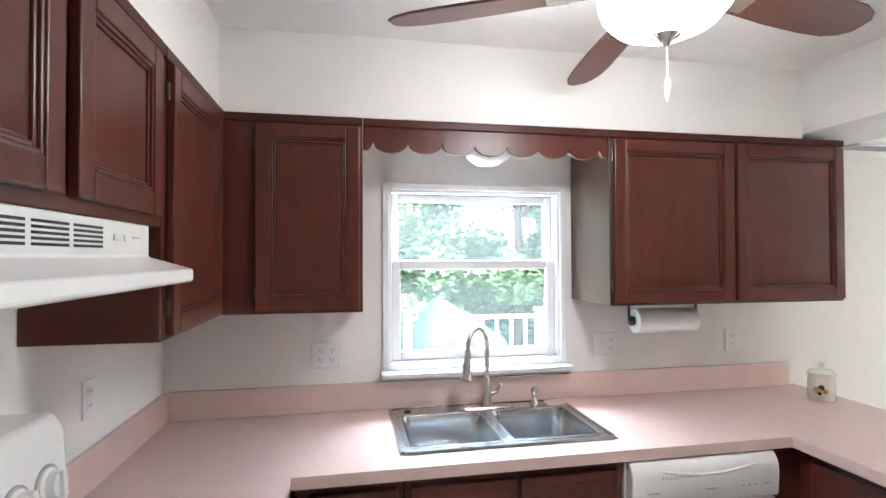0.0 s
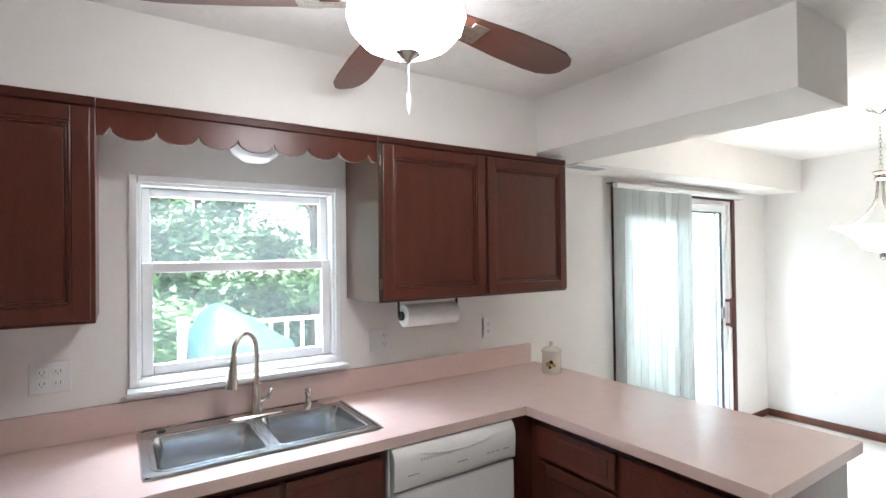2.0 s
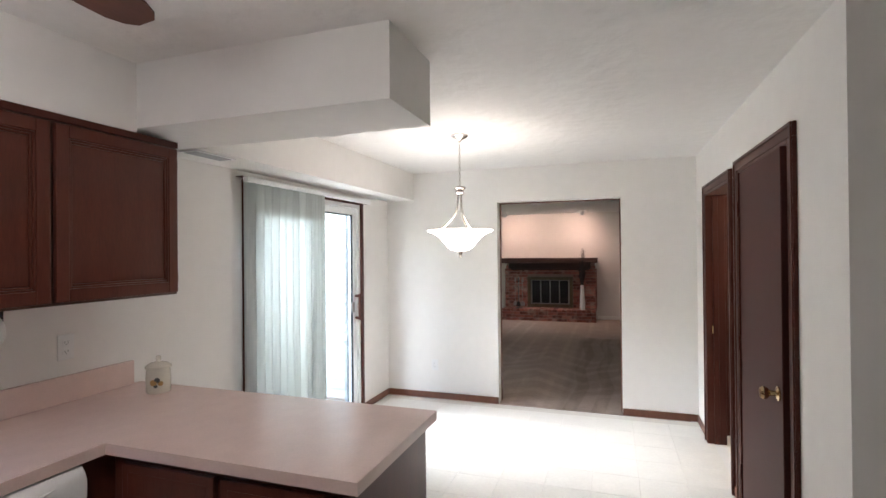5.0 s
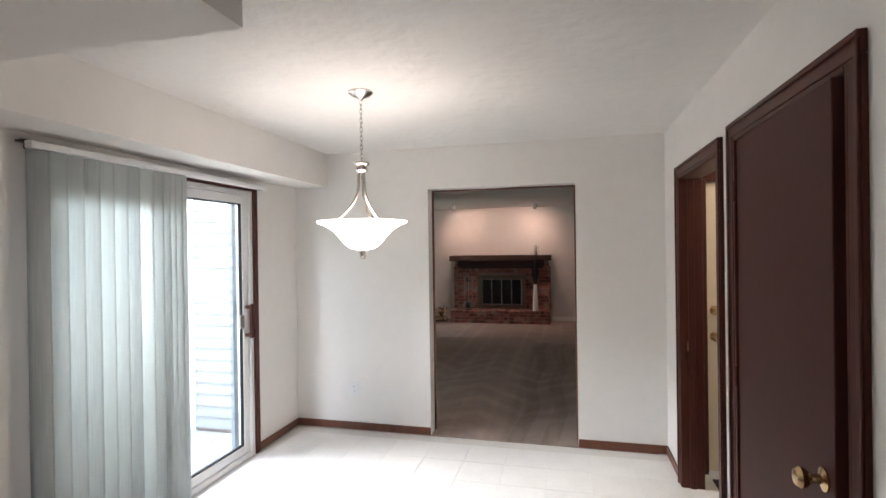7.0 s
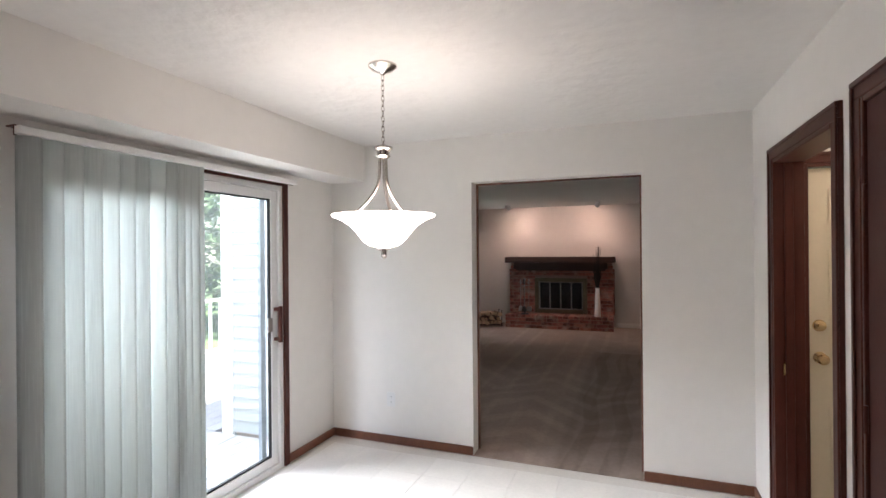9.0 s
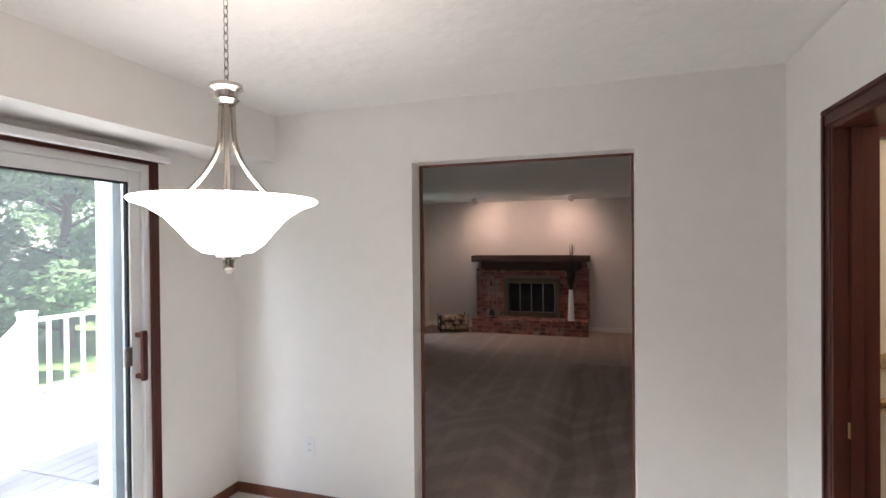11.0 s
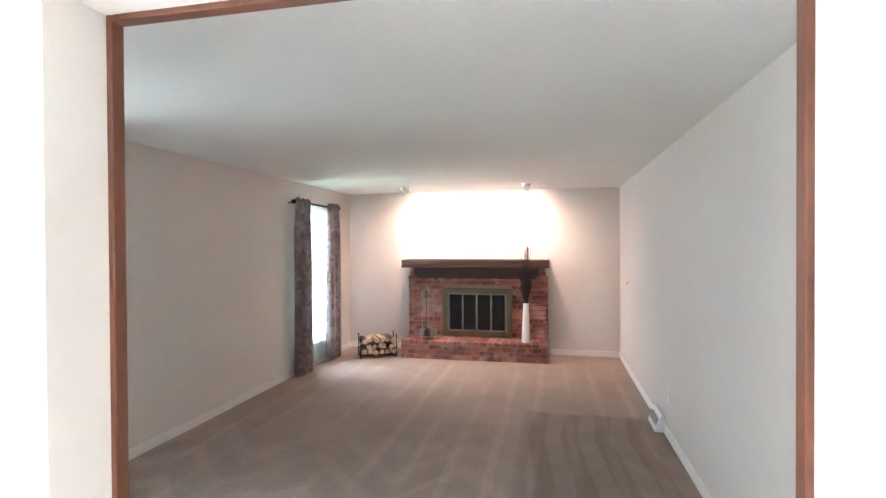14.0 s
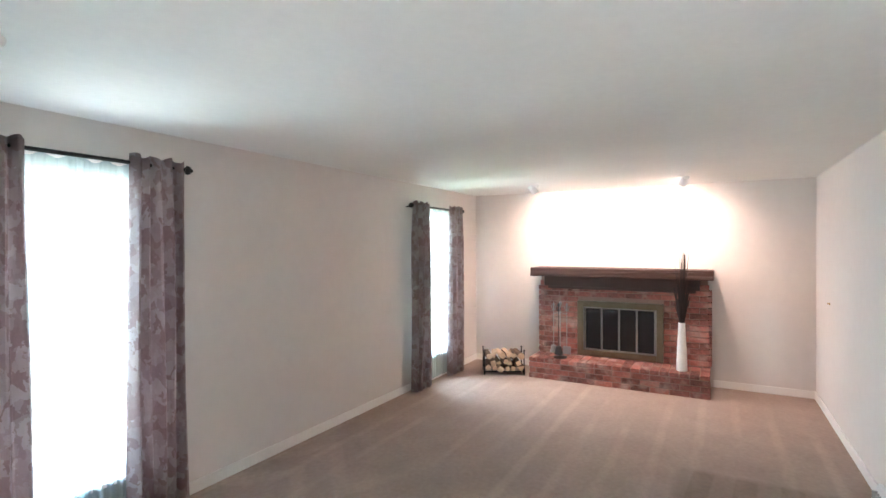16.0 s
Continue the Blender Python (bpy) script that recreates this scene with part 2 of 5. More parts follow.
def carpet_material():
    """Cut pile with the lanes that a vacuum cleaner left: long lanes along x, and slanting strokes near the door."""
    m = mat("taupe_carpet", (0.46, 0.355, 0.295), 0.98, var=0.12, scale=3, bump=0.9, bump_scale=220, spec=0.1)
    n, l = m.node_tree.nodes, m.node_tree.links
    b = n["Principled BSDF"]
    src = b.inputs["Base Color"].links[0].from_socket
    tc = n.new("ShaderNodeTexCoord")
    sep = n.new("ShaderNodeSeparateXYZ")
    l.new(tc.outputs["Object"], sep.inputs[0])

    def op(kind, a, b=0.0):
        k = n.new("ShaderNodeMath")
        k.operation = kind
        for i, v in enumerate((a, b)):
            if isinstance(v, (int, float)):
                k.inputs[i].default_value = v
            else:
                l.new(v, k.inputs[i])
        return k.outputs[0]

    def between(v, lo, hi, a, z):
        rg = n.new("ShaderNodeMapRange")
        rg.interpolation_type = "SMOOTHSTEP"
        for i, x in enumerate((lo, hi, a, z)):
            rg.inputs[i + 1].default_value = x
        l.new(v, rg.inputs[0])
        return rg.outputs[0]

    def cloud(scale, stretch, detail=3):
        mp, tx = n.new("ShaderNodeMapping"), n.new("ShaderNodeTexNoise")
        mp.inputs["Scale"].default_value = stretch
        tx.inputs["Scale"].default_value, tx.inputs["Detail"].default_value = scale, detail
        l.new(tc.outputs["Object"], mp.inputs[0]), l.new(mp.outputs[0], tx.inputs["Vector"])
        return tx.outputs[0]

    wob = op("MULTIPLY", cloud(1.1, (1, 1, 1)), 0.55)
    # chevron strokes: back and forth in lanes, slanting to either side
    zig = op("PINGPONG", op("ADD", sep.outputs[1], wob), 0.55)
    chev = op("SINE", op("MULTIPLY", op("ADD", op("ADD", sep.outputs[0], zig), wob), 15.0))
    chev = between(chev, -0.2, 0.9, 0.0, 1.0)
    near = op("MULTIPLY", between(sep.outputs[0], 7.4, 9.2, 1.0, 0.15), between(cloud(0.8, (1, 1, 1)), 0.35, 0.6, 0.2, 1.0))
    # straight lanes with narrow light tracks
    lane = between(op("SINE", op("MULTIPLY", op("ADD", sep.outputs[1], op("MULTIPLY", wob, 0.12)), 21.0)), 0.45, 1.0, 0.0, 1.0)
    fade = between(cloud(1.3, (0.5, 1.2, 1)), 0.36, 0.6, 0.0, 1.0)
    lit = op("ADD", op("MULTIPLY", op("MULTIPLY", chev, near), 0.13), op("MULTIPLY", op("MULTIPLY", lane, fade), 0.11))
    tone = op("ADD", op("ADD", lit, 0.86), op("MULTIPLY", cloud(0.9, (0.6, 1.4, 1), 5), 0.12))
    # broad strokes pushed against the pile along the south wall, in two lengths
    wedge = op("MULTIPLY", op("PINGPONG", sep.outputs[0], 0.9), 0.10)
    band = between(op("SINE", op("MULTIPLY", op("ADD", sep.outputs[1], wedge), 23.0)), -0.25, 0.25, 0.55, 1.0)
    reach = op("MULTIPLY", between(sep.outputs[1], 0.42, 0.50, 1.0, 0.0), between(sep.outputs[0], 9.55, 9.65, 1.0, 0.0))
    tone = op("SUBTRACT", tone, op("MULTIPLY", op("MULTIPLY", band, reach), 0.27))
    mx = n.new("ShaderNodeMix")
    mx.data_type, mx.blend_type = "RGBA", "MULTIPLY"
    mx.inputs[0].default_value = 1.0
    l.new(src, mx.inputs[6]), l.new(tone, mx.inputs[7])
    src = mx.outputs[2]
    l.new(src, b.inputs["Base Color"])
    return m


CARPET = carpet_material()


def curtain_material():
    """Taupe cloth with a silvery block print."""
    m = mat("taupe_print_cloth", (0.30, 0.22, 0.215), 0.7, var=0.1, scale=5, bump=0.1, bump_scale=150)
    n, l = m.node_tree.nodes, m.node_tree.links
    b = n["Principled BSDF"]
    src = b.inputs["Base Color"].links[0].from_socket
    tc, mp, vo, rg, mx = n.new("ShaderNodeTexCoord"), n.new("ShaderNodeMapping"), n.new("ShaderNodeTexVoronoi"), n.new("ShaderNodeMapRange"), n.new("ShaderNodeMix")
    vo.distance, vo.inputs["Scale"].default_value = "CHEBYCHEV", 36
    mp.inputs["Scale"].default_value = (1.1, 0.2, 0.4)
    wob, plus = n.new("ShaderNodeTexNoise"), n.new("ShaderNodeVectorMath")
    wob.inputs["Scale"].default_value, wob.inputs["Detail"].default_value = 14, 6
    plus.operation = "MULTIPLY_ADD"
    plus.inputs[1].default_value = (0.06, 0.06, 0.06)
    l.new(tc.outputs["Object"], mp.inputs[0]), l.new(tc.outputs["Object"], wob.inputs["Vector"])
    l.new(wob.outputs["Color"], plus.inputs[0]), l.new(mp.outputs[0], plus.inputs[2]), l.new(plus.outputs[0], vo.inputs["Vector"])
    sep = n.new("ShaderNodeSeparateColor")
    l.new(vo.outputs["Color"], sep.inputs[0]), l.new(sep.outputs[0], rg.inputs[0])
    rg.inputs[1].default_value, rg.inputs[2].default_value, rg.inputs[4].default_value = 0.2, 1.2, 0.8
    mx.data_type = "RGBA"
    mx.inputs[7].default_value = (0.55, 0.51, 0.51, 1)
    l.new(rg.outputs[0], mx.inputs[0]), l.new(src, mx.inputs[6]), l.new(mx.outputs[2], b.inputs["Base Color"])
    tr, ms = n.new("ShaderNodeBsdfTranslucent"), n.new("ShaderNodeMixShader")
    l.new(mx.outputs[2], tr.inputs[0])
    ms.inputs[0].default_value = 0.42
    l.new(b.outputs[0], ms.inputs[1]), l.new(tr.outputs[0], ms.inputs[2]), l.new(ms.outputs[0], n["Material Output"].inputs[0])
    return m


CURTAIN = curtain_material()

# ---- mesh tools ----


class Shape:
    """Collects boxes, tubes and turned bodies into one mesh."""

    def __init__(self):
        self.bm = bmesh.new()

    def box(self, lo, hi, m=None):
        x0, y0, z0, x1, y1, z1 = *lo, *hi
        v = [self.bm.verts.new(m @ Vector(c) if m else c) for c in ((x0, y0, z0), (x1, y0, z0), (x1, y1, z0), (x0, y1, z0), (x0, y0, z1), (x1, y0, z1), (x1, y1, z1), (x0, y1, z1))]
        for f in ((3, 2, 1, 0), (4, 5, 6, 7), (0, 1, 5, 4), (1, 2, 6, 5), (2, 3, 7, 6), (3, 0, 4, 7)):
            self.bm.faces.new([v[i] for i in f])
        return self

    def prism(self, outline, a, b, axis="y"):
        """An outline of (u, v) drawn out from a to b along an axis."""
        def put(u, v, w):
            return {"x": (w, u, v), "y": (u, w, v), "z": (u, v, w)}[axis]
        lo, hi = ([self.bm.verts.new(put(u, v, w)) for u, v in outline] for w in (a, b))
        self.bm.faces.new(lo), self.bm.faces.new(hi[::-1])
        for i in range(len(outline)):
            j = (i + 1) % len(outline)
            self.bm.faces.new((lo[i], hi[i], hi[j], lo[j]))
        return self

    def tube(self, points, r, seg=10, caps=True):
        """A round tube along points; r is one radius or one for each point."""
        pts = [Vector(p) for p in points]
        rs = r if isinstance(r, (list, tuple)) else [r] * len(pts)
        rings, up = [], None
        for i, p in enumerate(pts):
            d = (pts[min(i + 1, len(pts) - 1)] - pts[max(i - 1, 0)]).normalized()
            up = up or (Vector((0, 0, 1)) if abs(d.z) < 0.9 else Vector((1, 0, 0)))
            u = d.cross(up).normalized()
            w = u.cross(d)
            up = w
            rings.append([self.bm.verts.new(p + rs[i] * (math.cos(a) * u + math.sin(a) * w)) for a in (2 * math.pi * k / seg for k in range(seg))])
        for a, b in zip(rings, rings[1:]):
            for k in range(seg):
                self.bm.faces.new((a[k], a[(k + 1) % seg], b[(k + 1) % seg], b[k]))
        if caps:
            self.bm.faces.new(rings[0][::-1]), self.bm.faces.new(rings[-1])
        return self

    def turn(self, profile, at=(0, 0, 0), seg=32):
        """A profile of (radius, height) turned about z."""
        rings = []
        for r, z in profile:
            if r < 1e-5:
                rings.append([self.bm.verts.new((at[0], at[1], at[2] + z))])
            else:
                rings.append([self.bm.verts.new((at[0] + r * math.cos(a), at[1] + r * math.sin(a), at[2] + z)) for a in (2 * math.pi * k / seg for k in range(seg))])
        for a, b in zip(rings, rings[1:]):
            for k in range(seg):
                q = [a[k % len(a)], a[(k + 1) % len(a)], b[(k + 1) % len(b)], b[k % len(b)]]
                q = list(dict.fromkeys(q))
                if len(q) > 2:
                    self.bm.faces.new(q)
        return self

    def done(self, name, material, parent=None, at=None, bevel=0.0, smooth=False, seg=2, thick=0.0):
        bmesh.ops.recalc_face_normals(self.bm, faces=self.bm.faces)
        me = bpy.data.meshes.new(name)
        self.bm.to_mesh(me)
        self.bm.free()
        me.materials.append(material)
        if smooth:
            me.polygons.foreach_set("use_smooth", [True] * len(me.polygons))
            me.set_sharp_from_angle(angle=radians(40))
        ob = new(name, me)
        if parent:
            ob.parent = parent
        if at is not None:
            ob.matrix_basis = at if isinstance(at, Matrix) else Matrix.Translation(at)
        if thick:
            so = ob.modifiers.new("thickness", "SOLIDIFY")
            so.thickness, so.offset = thick, 0
        if bevel:
            be = ob.modifiers.new("bevel", "BEVEL")
            be.width, be.segments, be.limit_method, be.angle_limit = bevel, seg, "ANGLE", radians(35)
        return ob


def root(name, at, label, category, group=""):
    ob = new(name)
    ob.empty_display_size = 0.1
    ob.matrix_basis = at if isinstance(at, Matrix) else Matrix.Translation(at)
    return tagged(ob, label, category, group)


def structure(ob, label, category="structure"):
    return tagged(ob, label, category, kind="structure")


def wall(name, axis, a0, a1, n0, n1, z0, z1, material, label, holes=()):
    """A thick wall along an axis from a0 to a1, between n0 and n1 across, with holes (from, to, bottom, top)."""
    us = sorted({a0, a1, *[h[0] for h in holes], *[h[1] for h in holes]})
    zs = sorted({z0, z1, *[h[2] for h in holes], *[h[3] for h in holes]})
    full = {(i, j): not any(h[0] <= (us[i] + us[i + 1]) / 2 <= h[1] and h[2] <= (zs[j] + zs[j + 1]) / 2 <= h[3] for h in holes) for i in range(len(us) - 1) for j in range(len(zs) - 1)}
    s, vs = Shape(), {}

    def v(u, n, z):
        key = (u, n, z)
        if key not in vs:
            vs[key] = s.bm.verts.new((u, n, z) if axis == "x" else (n, u, z))
        return vs[key]
    for (i, j), solid in full.items():
        if not solid:
            continue
        u0, u1, w0, w1 = us[i], us[i + 1], zs[j], zs[j + 1]
        for n in (n0, n1):
            s.bm.faces.new((v(u0, n, w0), v(u1, n, w0), v(u1, n, w1), v(u0, n, w1)))
        for di, dj, p, q in ((-1, 0, (u0, w0), (u0, w1)), (1, 0, (u1, w0), (u1, w1)), (0, -1, (u0, w0), (u1, w0)), (0, 1, (u0, w1), (u1, w1))):
            if not full.get((i + di, j + dj), False):
                s.bm.faces.new((v(p[0], n0, p[1]), v(q[0], n0, q[1]), v(q[0], n1, q[1]), v(p[0], n1, p[1])))
    return structure(s.done(name, material), label, "wall")


def slab(name, lo, hi, material, label, category, bevel=0.0):
    return structure(Shape().box(lo, hi).done(name, material, bevel=bevel), label, category)


# ---- large structure ----
YW, YS, XL, XD, XF = 2.30, -0.815, -0.80, 5.385, 12.16
YA, YB = 3.36, -0.75
H = 2.44
SOF = 2.13
wall("wall_north", "x", XL - 0.12, XD, YW, YW + 0.12, -0.2, 2.7, WALL, "cream painted kitchen wall with window and patio door", [(0.125, 0.985, 1.09, 1.925), (3.10, 4.735, 0.0, 2.05)])
wall("wall_west", "y", -2.3, YW, XL - 0.12, XL, -0.2, 2.7, WALL, "cream painted kitchen wall behind the stove")
XC = 2.30
YR = -1.75
wall("wall_south", "x", XC, XD, YS - 0.12, YS, -0.2, 2.7, WALL, "cream painted wall with two brown doors", [(2.83, 3.755, 0.0, 2.06), (4.0, 4.87, 0.0, 2.04)])
wall("wall_recess_side", "y", YR, YS - 0.12, XC, XC + 0.12, -0.2, 2.7, WALL, "cream painted return wall at the passage")
wall("wall_recess_back", "x", XL, XC + 0.12, YR - 0.12, YR, -0.2, 2.7, WALL, "cream painted wall at the back of the passage")
wall("wall_east", "y", -0.84, YA, XD, XD + 0.14, -0.2, 2.7, WALL, "cream painted wall with an opening to the living room", [(-0.160, 1.050, 0.0, 2.09)])
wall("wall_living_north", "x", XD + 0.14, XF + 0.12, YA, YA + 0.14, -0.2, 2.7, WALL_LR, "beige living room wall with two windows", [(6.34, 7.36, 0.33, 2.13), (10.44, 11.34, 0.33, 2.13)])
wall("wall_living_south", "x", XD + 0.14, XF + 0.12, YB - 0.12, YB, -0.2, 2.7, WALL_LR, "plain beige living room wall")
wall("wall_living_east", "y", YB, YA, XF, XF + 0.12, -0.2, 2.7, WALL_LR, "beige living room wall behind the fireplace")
slab("ceiling", (XL, YS, H), (XD, YW, H + 0.1), CEIL, "white ceiling with a stamped plaster texture", "ceiling")
slab("ceiling_recess", (XL, YR, H), (XC, YS, H + 0.1), CEIL, "white ceiling of the passage beside the kitchen", "ceiling")
slab("ceiling_living", (XD + 0.14, YB, H), (XF, YA, H + 0.1), CEIL_LR, "plain white living room ceiling", "ceiling")
slab("roof", (XL - 0.3, -2.6, 2.7), (5.4, YW + 0.3, 2.8), GREYP, "roof deck above the kitchen", "roof")
slab("roof_living", (5.4, -2.6, 2.7), (XF + 0.3, YA + 0.4, 2.8), GREYP, "roof deck above the living room", "roof")
slab("floor_base", (XL, YS - 0.12, -0.15), (XD - 0.004, YW + 0.12, -0.004), GROUT, "cream floor tile joints", "floor")
slab("floor_recess", (XL, YR, -0.15), (XC, YS - 0.121, 0.001), VINYL, "cream floor of the passage beside the kitchen", "floor")
slab("floor_carpet", (XD - 0.004, YB, -0.15), (XF, YA, 0.004), CARPET, "taupe carpet with vacuum lanes", "carpet")
# soffits
slab("soffit_back", (-0.50, 1.93, SOF), (1.985, YW, H), WALL, "cream soffit above the wall cabinets", "soffit")
slab("soffit_left", (XL, YS, SOF), (-0.50, YW, H), WALL, "cream soffit above the stove cabinets", "soffit")
slab("soffit_peninsula", (1.985, 0.69, SOF + 0.02), (2.416, YW, H), WALL, "cream soffit box above the peninsula", "soffit")
slab("soffit_door", (2.416, 1.98, SOF + 0.015), (XD, YW, H), WALL, "cream soffit above the patio door", "soffit")


def skirting(name, runs, h, t, material, label):
    s = Shape()
    for lo, hi in runs:
        s.box((*lo, 0.004), (*hi, h))
    return structure(s.done(name, material, bevel=0.005), label, "baseboard")


skirting("baseboard", [((4.79, YW - 0.014), (XD, YW)), ((XD - 0.014, 1.050), (XD, YW - 0.014)), ((XD - 0.014, YS), (XD, -0.160)), ((4.94, YS), (XD - 0.014, YS + 0.014)), ((3.825, YS), (3.93, YS + 0.014)), ((XC, YS), (2.755, YS + 0.014)), ((XC - 0.014, YR), (XC, YS + 0.014))], 0.068, 0.014, OAK, "reddish-brown wooden baseboard")
skirting("baseboard_living", [((XD + 0.14, YA - 0.014), (XF, YA)), ((XF - 0.014, 2.33), (XF, YA - 0.014)), ((XF - 0.014, YB), (XF, 0.24)), ((XD + 0.14, YB), (XF - 0.014, YB + 0.014))], 0.09, 0.014, BASEW, "white painted baseboard")
# thin oak edge round the opening, on the living-room side
s = Shape()
s.box((XD + 0.125, 1.038, 0), (XD + 0.155, 1.054, 2.094)).box((XD + 0.125, -0.164, 0), (XD + 0.155, -0.148, 2.094)).box((XD + 0.125, -0.148, 2.078), (XD + 0.155, 1.038, 2.094))
structure(s.done("trim_opening", OAK, bevel=0.003), "thin oak edging of the opening", "trim")

# entry hall behind the brown doors
slab("floor_hall", (3.6, -2.3, -0.15), (5.3, YS - 0.12, -0.002), VINYL, "cream floor of the entry hall", "floor")
wall("wall_hall_east", "y", -2.3, YS - 0.12, 5.1, 5.25, -0.2, 2.7, WALL, "cream wall of the entry hall", [(-1.93, -1.0, 0.0, 2.04)])
wall("wall_hall_south", "x", 2.6, 5.1, -2.42, -2.3, -0.2, 2.7, WALL, "cream wall of the entry hall")
wall("wall_hall_west", "y", -2.3, YS - 0.12, 3.8, 3.9, -0.2, 2.7, WALL, "cream partition between hall and closet")
wall("wall_closet", "y", -2.3, YS - 0.12, 2.6, 2.7, -0.2, 2.7, WALL, "closet side wall")
slab("ceiling_hall", (2.7, -2.3, H), (5.1, YS - 0.12, H + 0.1), CEIL, "white hall ceiling", "ceiling")


def casing(name, axis, a0, a1, n, out, top, w, material, label, depth=0.0, t=0.018):
    """Door casing round an opening a0..a1 on the face n, proud by t to the side of out, with jamb linings of the given depth."""
    s = Shape()
    lo, hi = sorted((n, n + out * t))
    def b(u0, u1, z0, z1, p=lo, q=hi):
        s.box((u0, p, z0), (u1, q, z1)) if axis == "x" else s.box((p, u0, z0), (q, u1, z1))
    b(a0 - w, a0, 0, top), b(a1, a1 + w, 0, top), b(a0 - w, a1 + w, top, top + w)
    l2, h2 = sorted((n + out * (t + 0.008), n + out * t))
    b(a0 - w, a0 - w + 0.02, 0, top + w - 0.02, l2, h2), b(a1 + w - 0.02, a1 + w, 0, top + w - 0.02, l2, h2), b(a0 - w, a1 + w, top + w - 0.02, top + w, l2, h2)
    if depth:
        p, q = sorted((n + out * (t - 0.002), n - out * depth))
        b(a0 + 0.0005, a0 + 0.02, 0, top - 0.001, p, q), b(a1 - 0.02, a1 - 0.0005, 0, top - 0.001, p, q), b(a0 + 0.02, a1 - 0.02, top - 0.02, top - 0.0005, p, q)
        m = (p + q) / 2
        b(a0 + 0.02, a0 + 0.032, 0, top - 0.02, m - 0.02, m + 0.02), b(a1 - 0.032, a1 - 0.02, 0, top - 0.02, m - 0.02, m + 0.02)
    return structure(s.done(name, material, bevel=0.004), label, "door frame")


casing("door_frame_1", "x", 4.0, 4.87, YS, 1, 2.04, 0.062, TRIM, "dark mahogany door frame to the entry hall", 0.125)
casing("door_frame_2", "x", 2.83, 3.755, YS, 1, 2.06, 0.062, TRIM, "dark mahogany closet door frame", 0.125)
casing("door_frame_3", "y", -1.93, -1.0, 5.1, -1, 2.04, 0.06, TRIM, "dark mahogany front door frame", 0.1)
s = Shape()
s.box((4.845, YS - 0.06, 0.90), (4.8495, YS - 0.025, 0.96))
structure(s.done("strike_plate", BRASS), "brass strike plate on the door jamb", "strike plate")

# ---- doors ----


def knob(parent, at, out, name="knob"):
    s = Shape().turn([(0, 0), (0.033, 0), (0.033, 0.006), (0.013, 0.012), (0.012, 0.035), (0.026, 0.048), (0.030, 0.062), (0.022, 0.074), (0, 0.077)], seg=20)
    turn = Vector((0, 0, 1)).rotation_difference(Vector(out)).to_matrix().to_4x4()
    return s.done(name, BRASS, parent, Matrix.Translation(at) @ turn, smooth=True)


closet = root("closet_door", pose(3.73, YS + 0.008, 0, 0, 0, -1.8), "plain dark brown closet door with a brass knob, slightly ajar", "door")
Shape().box((-0.86, -0.036, 0.012), (-0.002, 0.0, 2.036)).done("leaf", DOORB, closet, bevel=0.003)
knob(closet, (-0.80, 0.0, 0.93), (0, 1, 0))
for z in (0.25, 1.02, 1.82):
    Shape().tube([(0, 0.008, z - 0.045), (0, 0.008, z + 0.045)], 0.007).done("hinge", TRIM, closet, smooth=True)

hl = root("hall_light", (4.5, -1.6, H), "round opal ceiling light in the entry hall", "ceiling light")
Shape().turn([(0, 0), (0.14, 0), (0.14, -0.03), (0.11, -0.08), (0.05, -0.1), (0, -0.102)], seg=28).done("opal_cover", HALL_GLOBE, hl, smooth=True)
front = root("front_door", (5.13, -1.465, 0.0), "cream six-panel front door with brass knob and deadbolt", "door")
Shape().box((0.0, -0.443, 0.012), (0.045, 0.443, 2.016)).done("leaf", CREAM, front, bevel=0.003)
for y0, y1 in ((-0.34, -0.05), (0.05, 0.34)):
    for z0, z1 in ((0.24, 0.74), (0.92, 1.56), (1.70, 1.90)):
        s = Shape()
        for lo, hi in (((y0, z0), (y1, z0 + 0.02)), ((y0, z1 - 0.02), (y1, z1)), ((y0, z0 + 0.02), (y0 + 0.02, z1 - 0.02)), ((y1 - 0.02, z0 + 0.02), (y1, z1 - 0.02)), ((y0 + 0.045, z0 + 0.045), (y1 - 0.045, z1 - 0.045))):
            s.box((-0.008, *lo), (-0.0003, *hi))
        s.done("panel", CREAM, front, bevel=0.004)
knob(front, (0, 0.385, 0.95), (-1, 0, 0))
Shape().turn([(0, 0), (0.034, 0), (0.030, 0.014), (0.012, 0.018), (0.012, 0.03), (0, 0.03)], seg=20).done("deadbolt", BRASS, front, Matrix.Translation((0, 0.385, 1.13)) @ Vector((0, 0, 1)).rotation_difference(Vector((-1, 0, 0))).to_matrix().to_4x4(), smooth=True)
s = Shape().box((-0.02, 0.18, 1.72), (-0.0005, 0.24, 1.745)).box((-0.035, 0.195, 1.62), (-0.0005, 0.225, 1.70))
s.done("door_chain", BLACK, front, bevel=0.003)
tagged(Shape().box((4.35, -1.85, -0.002), (5.0, -1.02, 0.012)).done("door_mat", MAT_DARK, bevel=0.004), "dark ribbed mat before the front door", "mat")

# ---- kitchen window ----
wx0, wx1, wz0, wz1 = 0.125, 0.985, 1.09, 1.925
win = structure(root("window_1", ((wx0 + wx1) / 2, YW, wz0), "", "window"), "white vinyl double-hung kitchen window", "window")
cx = (wx0 + wx1) / 2


